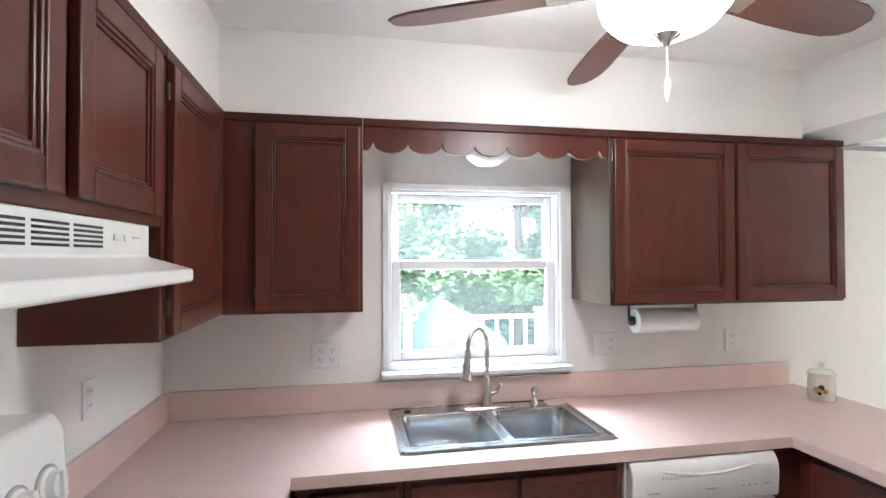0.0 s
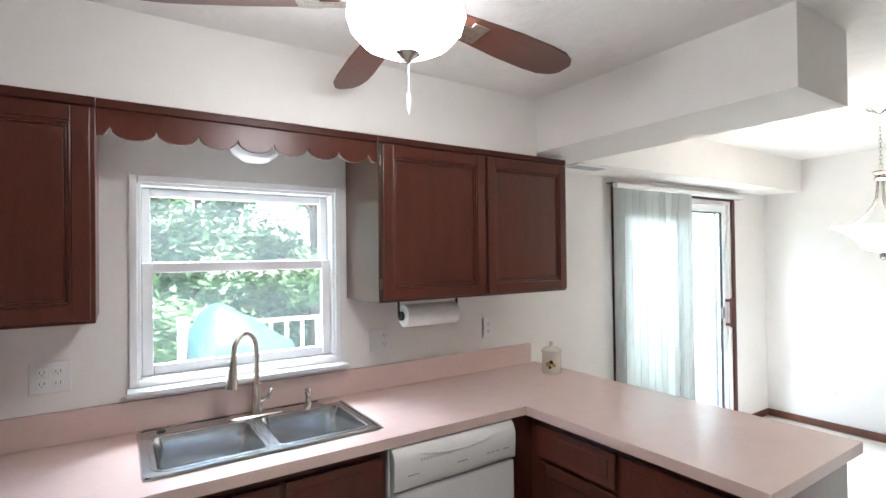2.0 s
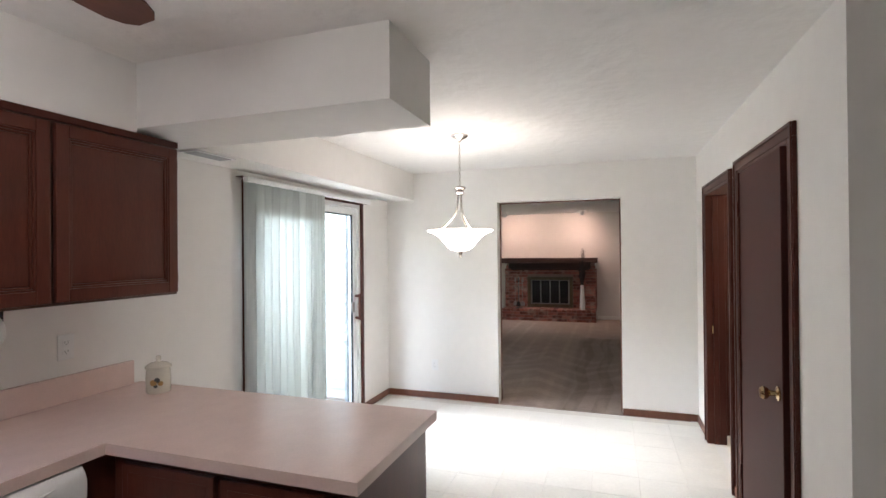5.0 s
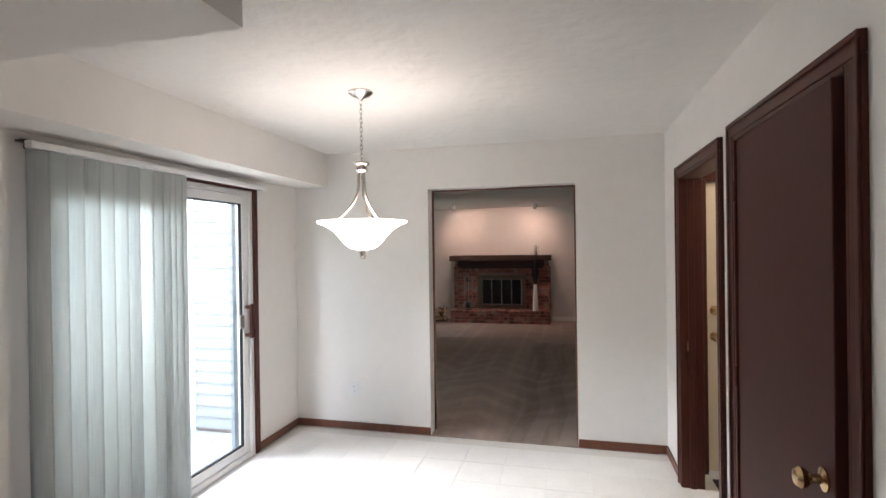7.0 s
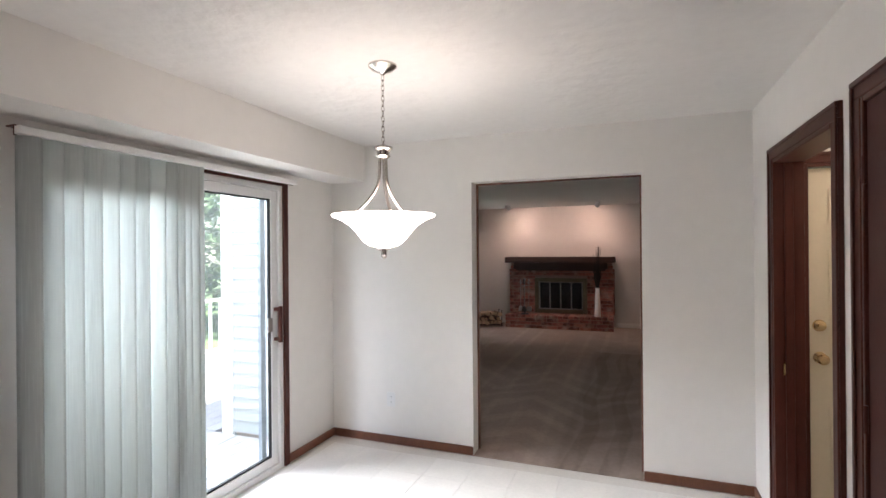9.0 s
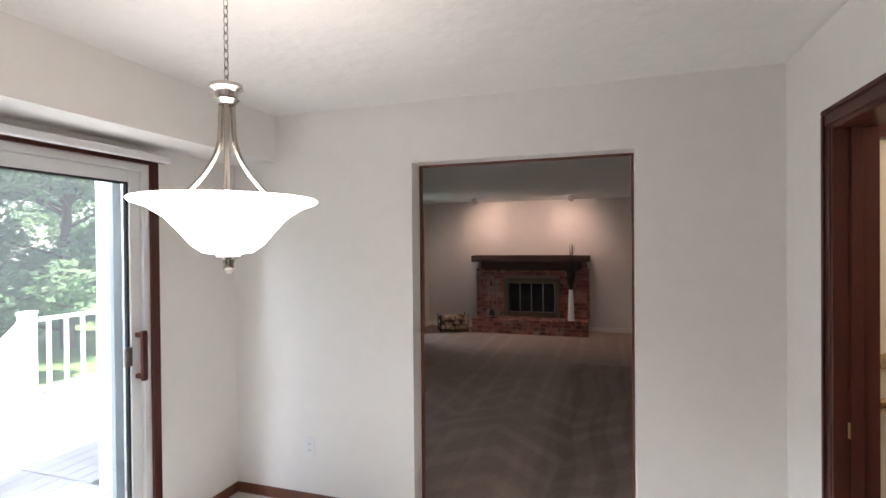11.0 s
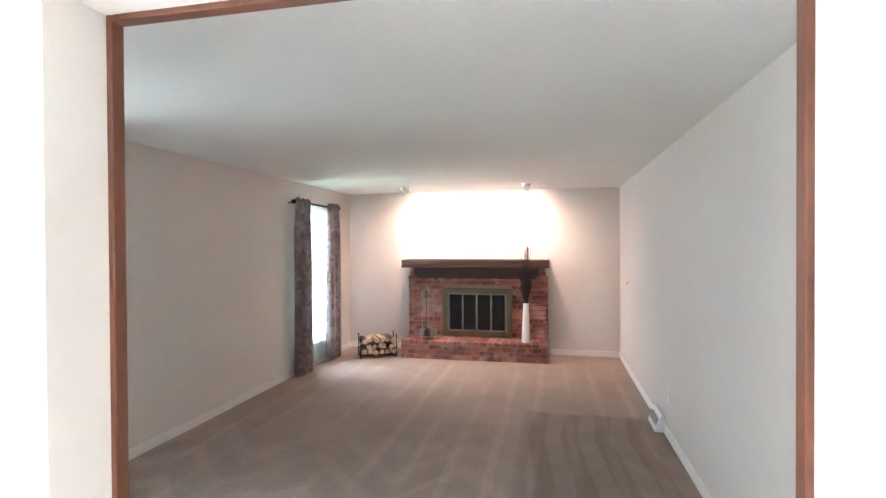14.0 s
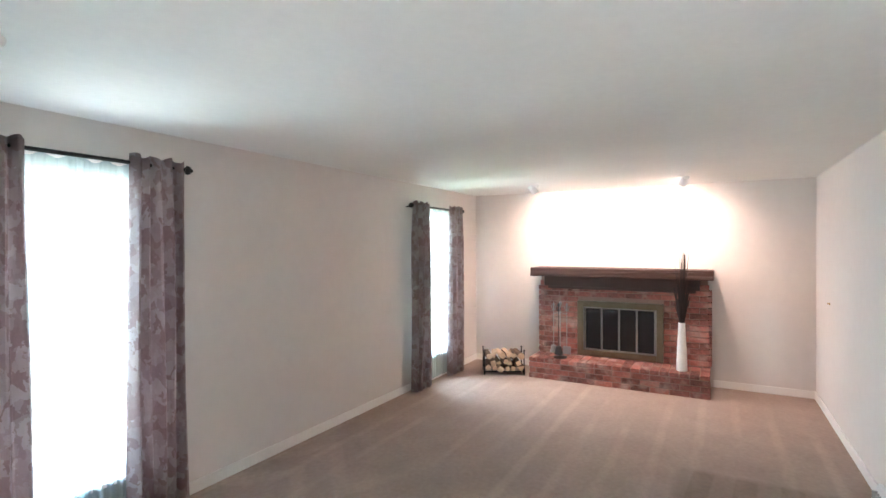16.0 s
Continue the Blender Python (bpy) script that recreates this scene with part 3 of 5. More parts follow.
def ring(x0, x1, z0, z1, w, y0, y1, sx=0.0, sz=0.0):
    s = Shape()
    x0, x1, z0, z1 = x0 - sx, x1 - sx, z0 - sz, z1 - sz
    return s.box((x0, y0, z0), (x0 + w, y1, z1)).box((x1 - w, y0, z0), (x1, y1, z1)).box((x0 + w, y0, z0), (x1 - w, y1, z0 + w)).box((x0 + w, y0, z1 - w), (x1 - w, y1, z1))


ring(wx0 - 0.014, wx1 + 0.014, wz0 - 0.006, wz1 + 0.014, 0.03, -0.014, -0.0005, cx, wz0).done("casing", WHITE, win, bevel=0.003)
ring(wx0 + 0.001, wx1 - 0.001, wz0 + 0.001, wz1 - 0.001, 0.028, 0.0, 0.115, cx, wz0).done("frame", WHITE, win, bevel=0.003)
ring(wx0 + 0.030, wx1 - 0.030, 1.548, wz1 - 0.030, 0.036, 0.065, 0.10, cx, wz0).done("upper_sash", WHITE, win, bevel=0.005)
ring(wx0 + 0.030, wx1 - 0.030, wz0 + 0.030, 1.582, 0.042, 0.024, 0.060, cx, wz0).done("lower_sash", WHITE, win, bevel=0.005)
for y, z0, z1 in ((0.082, 1.58, 1.862), (0.042, wz0 + 0.07, 1.542)):
    p = Shape().box((wx0 + 0.062 - cx, y - 0.003, z0 - wz0), (wx1 - 0.062 - cx, y + 0.003, z1 - wz0)).done("pane", GLASS, win)
    p.visible_shadow = False
Shape().box((-0.455, -0.085, -0.028), (0.455, -0.002, -0.006)).done("sill", MARBLE, win, bevel=0.006)

# ---- patio door ----
patio = structure(root("door_1", (3.89, YW, 0), "", "patio door"), "white sliding glass patio door in a reddish wooden casing", "patio door")
px = 3.89
s = Shape().box((3.07 - px, -0.018, 0), (3.10 - px, -0.0005, 2.09)).box((4.735 - px, -0.018, 0), (4.785 - px, -0.0005, 2.09)).box((3.10 - px, -0.018, 2.05), (4.735 - px, -0.0005, 2.09))
s.done("casing", TRIM, patio, bevel=0.004)
ring(3.101, 4.734, 0.001, 2.049, 0.035, 0.0, 0.115, px).done("frame", WHITE, patio, bevel=0.003)
ring(3.88, 4.698, 0.036, 2.012, 0.062, 0.018, 0.054, px).done("sliding_panel", WHITE, patio, bevel=0.005)
ring(3.137, 3.93, 0.036, 2.012, 0.062, 0.064, 0.10, px).done("fixed_panel", WHITE, patio, bevel=0.005)
s = ring(3.941, 4.637, 0.097, 1.951, 0.012, 0.026, 0.046, px)
s.done("gasket", SLOT, patio)
# upright blue-grey strip behind the right edge of the sliding pane
Shape().box((4.585 - px, 0.068, 0.04), (4.632 - px, 0.098, 2.01)).done("blue_grey_strip", BLUE_GREY, patio, bevel=0.003)
for y, a, b in ((0.036, 3.953, 4.625), (0.082, 3.20, 3.87)):
    p = Shape().box((a - px, y - 0.003, 0.11), (b - px, y + 0.003, 1.94)).done("pane", GLASS, patio)
    p.visible_shadow = False
s = Shape().box((0.765, -0.026, 0.93), (0.79, 0.0175, 0.955)).box((0.765, -0.026, 1.145), (0.79, 0.0175, 1.17)).box((0.762, -0.045, 0.92), (0.793, -0.022, 1.18))
s.done("handle", TRIM, patio, bevel=0.006)
Shape().box((0.70, 0.005, 1.0), (0.745, 0.0175, 1.1)).done("latch", PEWTER, patio, bevel=0.004)

blind = root("vertical_blind", (3.0, YW - 0.075, 0), "white vertical vinyl blind, drawn half open over the patio door", "blind")
Shape().box((0.02, -0.024, 2.062), (1.79, 0.020, 2.098)).done("head_rail", WHITE, blind, bevel=0.004)
# dark strip put in for the shadow line above and behind the head rail
Shape().box((0.02, 0.0205, 2.098), (1.79, 0.0735, 2.104)).box((0.02, 0.0205, 2.06), (1.79, 0.024, 2.098)).done("shadow_gap_strip", TRIM, blind)
xs = [0.062, 0.147, 0.231, 0.315, 0.398, 0.478, 0.557, 0.655, 0.725, 0.775, 0.815, 0.87, 0.905]
angles = [-20, -24, -19, -26, -21, -28, -24, -12, -20, -62, -48, -34, -66]
s = Shape()
pts = [(-0.044 + 0.088 * k / 6, -0.015 * math.cos((k - 3) / 3 * 1.5)) for k in range(7)]
for (u0, v0), (u1, v1) in zip(pts, pts[1:]):
    s.bm.faces.new([s.bm.verts.new(c) for c in ((u0, v0, 0.03), (u1, v1, 0.03), (u1, v1, 2.06), (u0, v0, 2.06))])
bmesh.ops.remove_doubles(s.bm, verts=s.bm.verts, dist=1e-5)
slat = s.done("slat", BLIND, blind, smooth=True, thick=0.0012)
slat.matrix_basis = pose(xs[0], 0, 0, 0, 0, angles[0])
for x in xs:
    Shape().box((x - 0.006, -0.006, 2.046), (x + 0.006, 0.006, 2.0615)).done("carrier", SLOT, blind)
for x, a in zip(xs[1:], angles[1:]):
    o = slat.copy()
    scene.collection.objects.link(o)
    o.matrix_basis = pose(x, 0, 0, 0, 0, a)

# ---- cabinets ----


def door_shape(w, h, rail=0.05):
    """A framed door with a moulded edge and a recessed panel; the front faces -y, the back lies at y = 0."""
    s = Shape()
    s.box((0, -0.02, 0), (rail, 0, h)).box((w - rail, -0.02, 0), (w, 0, h)).box((rail, -0.02, 0), (w - rail, 0, rail)).box((rail, -0.02, h - rail), (w - rail, 0, h))
    for d, y in ((0.0, -0.017), (0.009, -0.012)):
        a, b, c, e = rail + d, w - rail - d, rail + d, h - rail - d
        t = 0.009
        s.box((a, y, c), (a + t, 0, e)).box((b - t, y, c), (b, 0, e)).box((a + t, y, c), (b - t, 0, c + t)).box((a + t, y, e - t), (b - t, 0, e))
    s.box((rail + 0.018, -0.007, rail + 0.018), (w - rail - 0.018, 0, h - rail - 0.018))
    return s


def drawer_shape(w, h):
    return Shape().box((0, -0.02, 0), (w, 0, h)).box((0.03, -0.024, 0.03), (w - 0.03, -0.0195, h - 0.03))


def cabinet(name, m, w, h, d, z0, fronts, label, side=None, group="", lip=True):
    """A cabinet w wide, h high and d deep, back at y = 0 and front towards -y; fronts: (kind, x, z, w, h)."""
    ob = root(name, m, label, "cabinet", group)
    Shape().box((0, -d, z0), (w, -0.002, z0 + h)).done("body", side or CHERRY, ob, bevel=0.002)
    for kind, x, z, fw, fh in fronts:
        shape = door_shape(fw, fh) if kind == "door" else drawer_shape(fw, fh)
        shape.done(kind, CHERRY, ob, (x, -d - 0.001, z), bevel=0.0045)
        if kind == "door" and z0 > 1:
            hx = x - 0.006 if x < w / 2 else x + fw + 0.006
            for hz in (z + 0.07, z + fh - 0.07):
                Shape().tube([(hx, -d - 0.008, hz - 0.022), (hx, -d - 0.008, hz + 0.022)], 0.0045, 8).box((hx - 0.005, -d - 0.0045, hz - 0.02), (hx + 0.005, -d - 0.0003, hz + 0.02)).done("hinge", IRON, ob, smooth=True)
    if lip:
        Shape().box((0, -d - 0.012, z0 + h - 0.03), (w, -d - 0.0005, z0 + h)).done("top_trim", TRIM, ob, bevel=0.003)
    return ob


UD, UZ, UT = 0.37, 1.392, 2.127
UH = UT - UZ
G = "kitchen wall cabinets"
cabinet("wall_cabinet", pose(1.03, YW, 0), 1.165, UH, UD, UZ, [("door", 0.015, UZ + 0.012, 0.565, UH - 0.05), ("door", 0.598, UZ + 0.012, 0.555, UH - 0.05)], "cherry-stained two-door wall cabinet beside the window", CHERRY_SIDE, G)
cabinet("wall_cabinet", pose(-0.49, YW, 0), 0.505, UH, UD, UZ, [("door", 0.12, UZ + 0.012, 0.372, UH - 0.05)], "cherry-stained wall cabinet in the kitchen corner", None, G)
cabinet("wall_cabinet", pose(XL, 1.352, 0, 0, 0, 90), 0.573, UH, 0.31, UZ, [("door", 0.03, UZ + 0.012, 0.49, UH - 0.05)], "cherry-stained tall wall cabinet beside the range hood", None, G)
cabinet("wall_cabinet", pose(XL, 0.48, 0, 0, 0, 90), 0.87, UT - 1.675, 0.31, 1.675, [("door", 0.02, 1.70, 0.395, UT - 1.675 - 0.065), ("door", 0.455, 1.70, 0.37, UT - 1.675 - 0.065)], "cherry-stained short cabinet above the range hood", None, G)

# scalloped valance between the cabinets
val = root("window_valance", (0.017, 1.935, 0), "scalloped cherry-stained wooden valance above the sink window", "valance")
out = [(0, UT), (1.01, UT), (1.01, 2.01)]
n = 7
w = 0.93 / n
x = 0.97
out += [(0.99, 2.01), (0.97, 2.04)]
for k in range(n):
    for a in range(1, 9):
        th = math.pi * a / 8
        out.append((0.97 - w * k - w / 2 + w / 2 * math.cos(th), 2.04 - 0.040 * math.sin(th)))
out += [(0.02, 2.01), (0, 2.01)]
Shape().prism(out[::-1], 0.0, 0.02).done("board", CHERRY, val, bevel=0.002)
Shape().box((0, -0.012, UT - 0.03), (1.01, -0.0005, UT)).done("top_trim", TRIM, val, bevel=0.003)
light = root("sink_light", (0.56, 2.13, SOF), "small white glass ceiling light behind the valance", "ceiling light")
Shape().turn([(0.0, -0.135), (0.05, -0.128), (0.09, -0.10), (0.112, -0.05), (0.115, -0.02)], seg=28).done("glass_shade", ENAMEL, light, smooth=True)
Shape().turn([(0.12, -0.02), (0.12, 0), (0, 0)], seg=28).turn([(0.12, -0.02), (0, -0.02)], seg=28).done("base", ENAMEL, light, smooth=True)

# base cabinets
BT, BF = 0.872, 1.675
G = "kitchen base cabinets"
BD = YW - 0.002 - BF
cabinet("base_cabinet", pose(-0.19, YW, 0), 0.33, BT - 0.1, BD, 0.1, [("drawer", 0.03, 0.70, 0.28, 0.14), ("door", 0.03, 0.13, 0.28, 0.55)], "cherry-stained base cabinet beside the sink", None, G, False)
cabinet("base_cabinet", pose(0.145, YW, 0), 0.78, BT - 0.36, BD, 0.1, [("drawer", 0.02, 0.44 + 0.26, 0.36, 0.14), ("drawer", 0.40, 0.70, 0.36, 0.14), ("door", 0.02, 0.13, 0.36, 0.55), ("door", 0.40, 0.13, 0.36, 0.55)], "cherry-stained sink base cabinet with two doors", None, G, False)
o = Shape().box((0.145, BF, BT - 0.26), (0.925, BF + 0.02, BT)).done("sink_rail", CHERRY, bevel=0.002)
tagged(o, "cherry-stained front rail below the sink", "cabinet rail")
cabinet("base_cabinet", pose(XL, 1.23, 0, 0, 0, 90), 1.06, BT - 0.1, 0.53, 0.1, [("drawer", 0.03, 0.70, 0.42, 0.14), ("door", 0.03, 0.13, 0.42, 0.55)], "cherry-stained base cabinet beside the stove", None, G, False)
PX0, PX1, PY0 = 1.612, 2.30, 0.632
cabinet("peninsula_cabinet", pose(2.26, BF - 0.02, 0, 0, 0, -90), BF - 0.02 - 0.665, BT - 0.1, 0.60, 0.1, [("drawer", 0.06, 0.70, 0.41, 0.14), ("drawer", 0.50, 0.70, 0.42, 0.14), ("door", 0.06, 0.13, 0.41, 0.55), ("door", 0.50, 0.13, 0.42, 0.55)], "cherry-stained peninsula cabinet with two drawers", None, G, False)
cabinet("corner_cabinet", pose(1.545, YW, 0), 0.72, BT - 0.1, BD - 0.015, 0.1, [], "cherry-stained corner base cabinet beside the dishwasher", None, G, False)
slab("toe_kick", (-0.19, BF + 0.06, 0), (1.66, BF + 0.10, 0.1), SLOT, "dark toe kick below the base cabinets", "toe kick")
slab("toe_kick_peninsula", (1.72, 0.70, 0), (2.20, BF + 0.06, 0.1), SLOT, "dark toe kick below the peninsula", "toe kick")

# ---- counter with sink opening ----
CT = 0.914
SX0, SX1, SY0, SY1 = 0.135, 0.955, 1.745, 2.262
counter = root("kitchen_counter", (0, 0, CT), "pink laminate counter with backsplash and peninsula", "counter")
s = Shape()
zc = -0.04
for lo, hi in (((XL + 0.001, 1.23), (-0.215, YW - 0.001)), ((-0.215, 1.640), (SX0 + 0.02, YW - 0.001)), ((SX0 + 0.02, 1.640), (SX1 - 0.02, SY0 + 0.02)), ((SX0 + 0.02, SY1 - 0.02), (SX1 - 0.02, YW - 0.001)), ((SX1 - 0.02, 1.640), (PX0, YW - 0.001)), ((PX0, PY0), (PX1, YW - 0.001))):
    s.box((*lo, zc), (*hi, 0))
bmesh.ops.remove_doubles(s.bm, verts=s.bm.verts, dist=1e-4)
s.done("top", LAMINATE, counter)
s = Shape().box((XL + 0.021, YW - 0.021, 0.0005), (2.25, YW - 0.001, 0.122)).box((XL + 0.001, 1.235, 0.0005), (XL + 0.021, YW - 0.022, 0.122))
s.done("backsplash", LAMINATE, counter, bevel=0.003)

# ---- sink, tap ----
sink = root("kitchen_sink", (0.545, 2.003, CT), "double-bowl brushed stainless steel sink", "sink")


def rounded(x0, x1, y0, y1, r, z, seg=5):
    pts = []
    for cx_, cy_, a0 in ((x1 - r, y1 - r, 0), (x0 + r, y1 - r, 90), (x0 + r, y0 + r, 180), (x1 - r, y0 + r, 270)):
        pts += [(cx_ + r * math.cos(radians(a0 + 90 * k / seg)), cy_ + r * math.sin(radians(a0 + 90 * k / seg)), z) for k in range(seg + 1)]
    return pts


def loft(s, loops, close=True):
    rings = [[s.bm.verts.new(p) for p in loop] for loop in loops]
    for a, b in zip(rings, rings[1:]):
        for k in range(len(a)):
            s.bm.faces.new((a[k], a[(k + 1) % len(a)], b[(k + 1) % len(b)], b[k]))
    if close:
        s.bm.faces.new(rings[-1])


s = Shape()
for x0, x1 in ((-0.372, -0.018), (0.018, 0.372)):
    loft(s, [rounded(x0 - 0.012, x1 + 0.012, -0.222, 0.162, 0.055, 0.007), rounded(x0, x1, -0.210, 0.150, 0.05, 0.003), rounded(x0 + 0.006, x1 - 0.006, -0.204, 0.144, 0.05, -0.02), rounded(x0 + 0.02, x1 - 0.02, -0.19, 0.13, 0.05, -0.165), rounded(x0 + 0.05, x1 - 0.05, -0.16, 0.10, 0.04, -0.18)])
s.done("bowl", STEEL, sink, smooth=True, thick=0.0015)
s = Shape()
for lo, hi in (((-0.41, -0.26), (0.41, -0.2)), ((-0.41, 0.145), (0.41, 0.26)), ((-0.41, -0.2), (-0.365, 0.145)), ((0.365, -0.2), (0.41, 0.145)), ((-0.025, -0.2), (0.025, 0.145))):
    s.box((*lo, 0.0005), (*hi, 0.006))
s.done("rim", STEEL, sink, bevel=0.0025)
s = Shape()
loft(s, [rounded(-0.412, 0.412, -0.262, 0.262, 0.03, 0.001), rounded(-0.408, 0.408, -0.258, 0.258, 0.03, 0.010), rounded(-0.398, 0.398, -0.248, 0.248, 0.025, 0.0085)], False)
s.done("edge", STEEL, sink, smooth=True)
for x in (-0.195, 0.195):
    Shape().turn([(0.042, 0.002), (0.036, 0.005), (0.03, 0.0), (0.0, -0.002)], (x, -0.03, -0.179), 20).done("drain", CHROME, sink, smooth=True)
Shape().turn([(0.016, 0), (0.016, 0.004), (0, 0.005)], (-0.33, 0.205, 0.0062), 14).done("hole_plug", SLOT, sink, smooth=True)

tap = root("kitchen_tap", (0.575, 2.205, CT + 0.006), "brushed nickel gooseneck tap with a pull-down head", "tap")
s = Shape()
loft(s, [rounded(-0.125, 0.125, -0.028, 0.028, 0.027, 0.0), rounded(-0.12, 0.12, -0.024, 0.024, 0.023, 0.006)])
s.done("base_plate", CHROME, tap, smooth=True)
Shape().turn([(0.027, 0.006), (0.025, 0.02), (0.019, 0.07), (0.018, 0.11), (0.014, 0.13), (0.0, 0.135)], seg=20).done("body", CHROME, tap, smooth=True)
arc = [(0, 0, 0.12), (0, 0, 0.25)] + [(-0.052 * (1 - math.cos(a)), -0.034 * (1 - math.cos(a)), 0.28 + 0.078 * math.sin(a)) for a in (math.pi * k / 12 for k in range(13))] + [(-0.105, -0.068, 0.255)]
Shape().tube(arc, 0.0125, 12).done("spout", CHROME, tap, smooth=True)
Shape().tube([(-0.104, -0.068, 0.262), (-0.106, -0.069, 0.235), (-0.110, -0.071, 0.19), (-0.115, -0.073, 0.145)], [0.013, 0.016, 0.021, 0.026], 16).done("spray_head", CHROME, tap, smooth=True)
Shape().tube([(0.015, 0, 0.06), (0.045, -0.005, 0.07), (0.055, -0.03, 0.11)], [0.011, 0.009, 0.006], 10).done("lever", CHROME, tap, smooth=True)
soap = root("soap_dispenser", (0.80, 2.205, CT + 0.006), "small brushed nickel soap pump at the sink", "soap pump")
Shape().turn([(0.02, 0), (0.018, 0.012), (0.012, 0.02), (0.011, 0.05), (0.015, 0.058), (0.014, 0.078), (0, 0.08)], seg=16).done("pump", CHROME, soap, smooth=True)
Shape().tube([(0, 0, 0.068), (-0.02, -0.035, 0.066)], 0.006, 8).done("nozzle", CHROME, soap, smooth=True)
s = Shape()
loft(s, [rounded(-0.05, 0.05, -0.03, 0.03, 0.012, 0.0), rounded(-0.05, 0.05, -0.03, 0.03, 0.012, 0.008), rounded(-0.04, 0.04, -0.022, 0.022, 0.01, 0.009)])
tagged(s.done("sponge_cloth", LAMINATE, at=pose(0.905, 2.21, CT + 0.0064, 0, 0, 12)), "folded pink cloth on the sink rim", "cloth")

# ---- dishwasher ----
dw = root("dishwasher", (0.932, 1.665, 0), "white built-in dishwasher with a curved control panel", "dishwasher")
Shape().box((0.0, 0.0, 0.1), (0.606, 0.56, 0.868)).done("body", ENAMEL, dw, bevel=0.004)
Shape().box((0.004, -0.035, 0.12), (0.602, -0.0005, 0.70)).done("door", ENAMEL, dw, bevel=0.012, seg=3)
s = Shape().prism([(0.0, 0.708), (-0.036, 0.708), (-0.042, 0.72), (-0.046, 0.79), (-0.046, 0.822), (-0.036, 0.848), (-0.022, 0.866), (0.0, 0.866)], 0.004, 0.602, "x")
s.done("control_panel", ENAMEL, dw, bevel=0.004, smooth=True)
s = Shape()
for k in range(14):
    s.box((0.12 + 0.011 * k, -0.0468, 0.806), (0.1235 + 0.011 * k, -0.040, 0.818))
tagged(s.done("vent_slots", GREYP, dw), kind="stuff")
arc = [(0.12 + 0.38 * k / 10, -0.044, 0.835 - 0.020 * math.sin(math.pi * k / 10)) for k in range(11)]
Shape().tube(arc, [0.002] + [0.006] * 9 + [0.002], 8).done("handle_lip", ENAMEL, dw, smooth=True)
s = Shape()
for x, wd in ((0.06, 0.05), (0.29, 0.05), (0.44, 0.015), (0.465, 0.015), (0.49, 0.015), (0.53, 0.03)):
    s.box((x, -0.0462, 0.760), (x + wd, -0.040, 0.764))
tagged(s.done("markings", GREYP, dw), kind="stuff")

# ---- stove, hood ----
stove = root("stove", pose(XL, 0.45, 0, 0, 0, 90), "white electric stove with knobs on the backguard", "stove")
Shape().box((0, -0.64, 0.0), (0.757, -0.025, 0.905)).done("body", ENAMEL, stove, bevel=0.006)
Shape().box((-0.0, -0.655, 0.9055), (0.757, -0.03, 0.918)).done("cooktop", ENAMEL, stove, bevel=0.005)
s = Shape().prism([(-0.02, 0.9185), (-0.185, 0.9185), (-0.185, 0.99), (-0.170, 1.24), (-0.150, 1.275), (-0.02, 1.275)], 0.0, 0.775, "x")
s.done("backguard", ENAMEL, stove, bevel=0.014, seg=4, smooth=True)
for x in (0.10, 0.20, 0.60, 0.695):
    m = Matrix.Translation((x, -0.176, 1.15)) @ pose(0, 0, 0, 86, 0, 0)
    Shape().turn([(0.034, 0), (0.033, 0.006), (0.027, 0.010), (0.025, 0.026), (0, 0.028)], seg=24).box((-0.007, -0.026, 0.02), (0.007, 0.026, 0.034)).done("dial", ENAMEL, stove, m, smooth=True)
    Shape().turn([(0.040, 0), (0.040, 0.002), (0.0345, 0.0025)], seg=24).done("dial_ring", GREYP, stove, m, smooth=True)
for x, y, r in ((0.2, -0.45, 0.10), (0.2, -0.2, 0.075), (0.56, -0.45, 0.075), (0.56, -0.2, 0.10)):
    s = Shape()
    for q in (1.0, 0.72, 0.44):
        s.tube([(x + r * q * math.cos(a), y + r * q * math.sin(a), 0.926) for a in (2 * math.pi * k / 20 for k in range(21))], 0.006, 6)
    s.done("burner", BLACK, stove, smooth=True)

hood = root("range_hood", pose(XL, 0.485, 0, 0, 0, 90), "white range hood with vent slots under the cabinet", "range hood")
Shape().prism([(-0.002, 1.672), (-0.325, 1.672), (-0.325, 1.602), (-0.418, 1.574), (-0.418, 1.548), (-0.410, 1.545), (-0.002, 1.545)], 0.0, 0.755, "x").done("body", ENAMEL, hood, bevel=0.005)
s = Shape()
for g in range(3):
    for k in range(5):
        s.box((0.225 + 0.11 * g, -0.3262, 1.618 + 0.0085 * k), (0.32 + 0.11 * g, -0.3245, 1.6225 + 0.0085 * k))
s.done("vent_slots", SLOT, hood)
for x in (0.58, 0.625):
    Shape().box((x, -0.329, 1.633), (x + 0.02, -0.3252, 1.645)).done("switch", ENAMEL, hood, bevel=0.001)
Shape().box((0.665, -0.3262, 1.640), (0.70, -0.3245, 1.643)).done("marking", GREYP, hood)


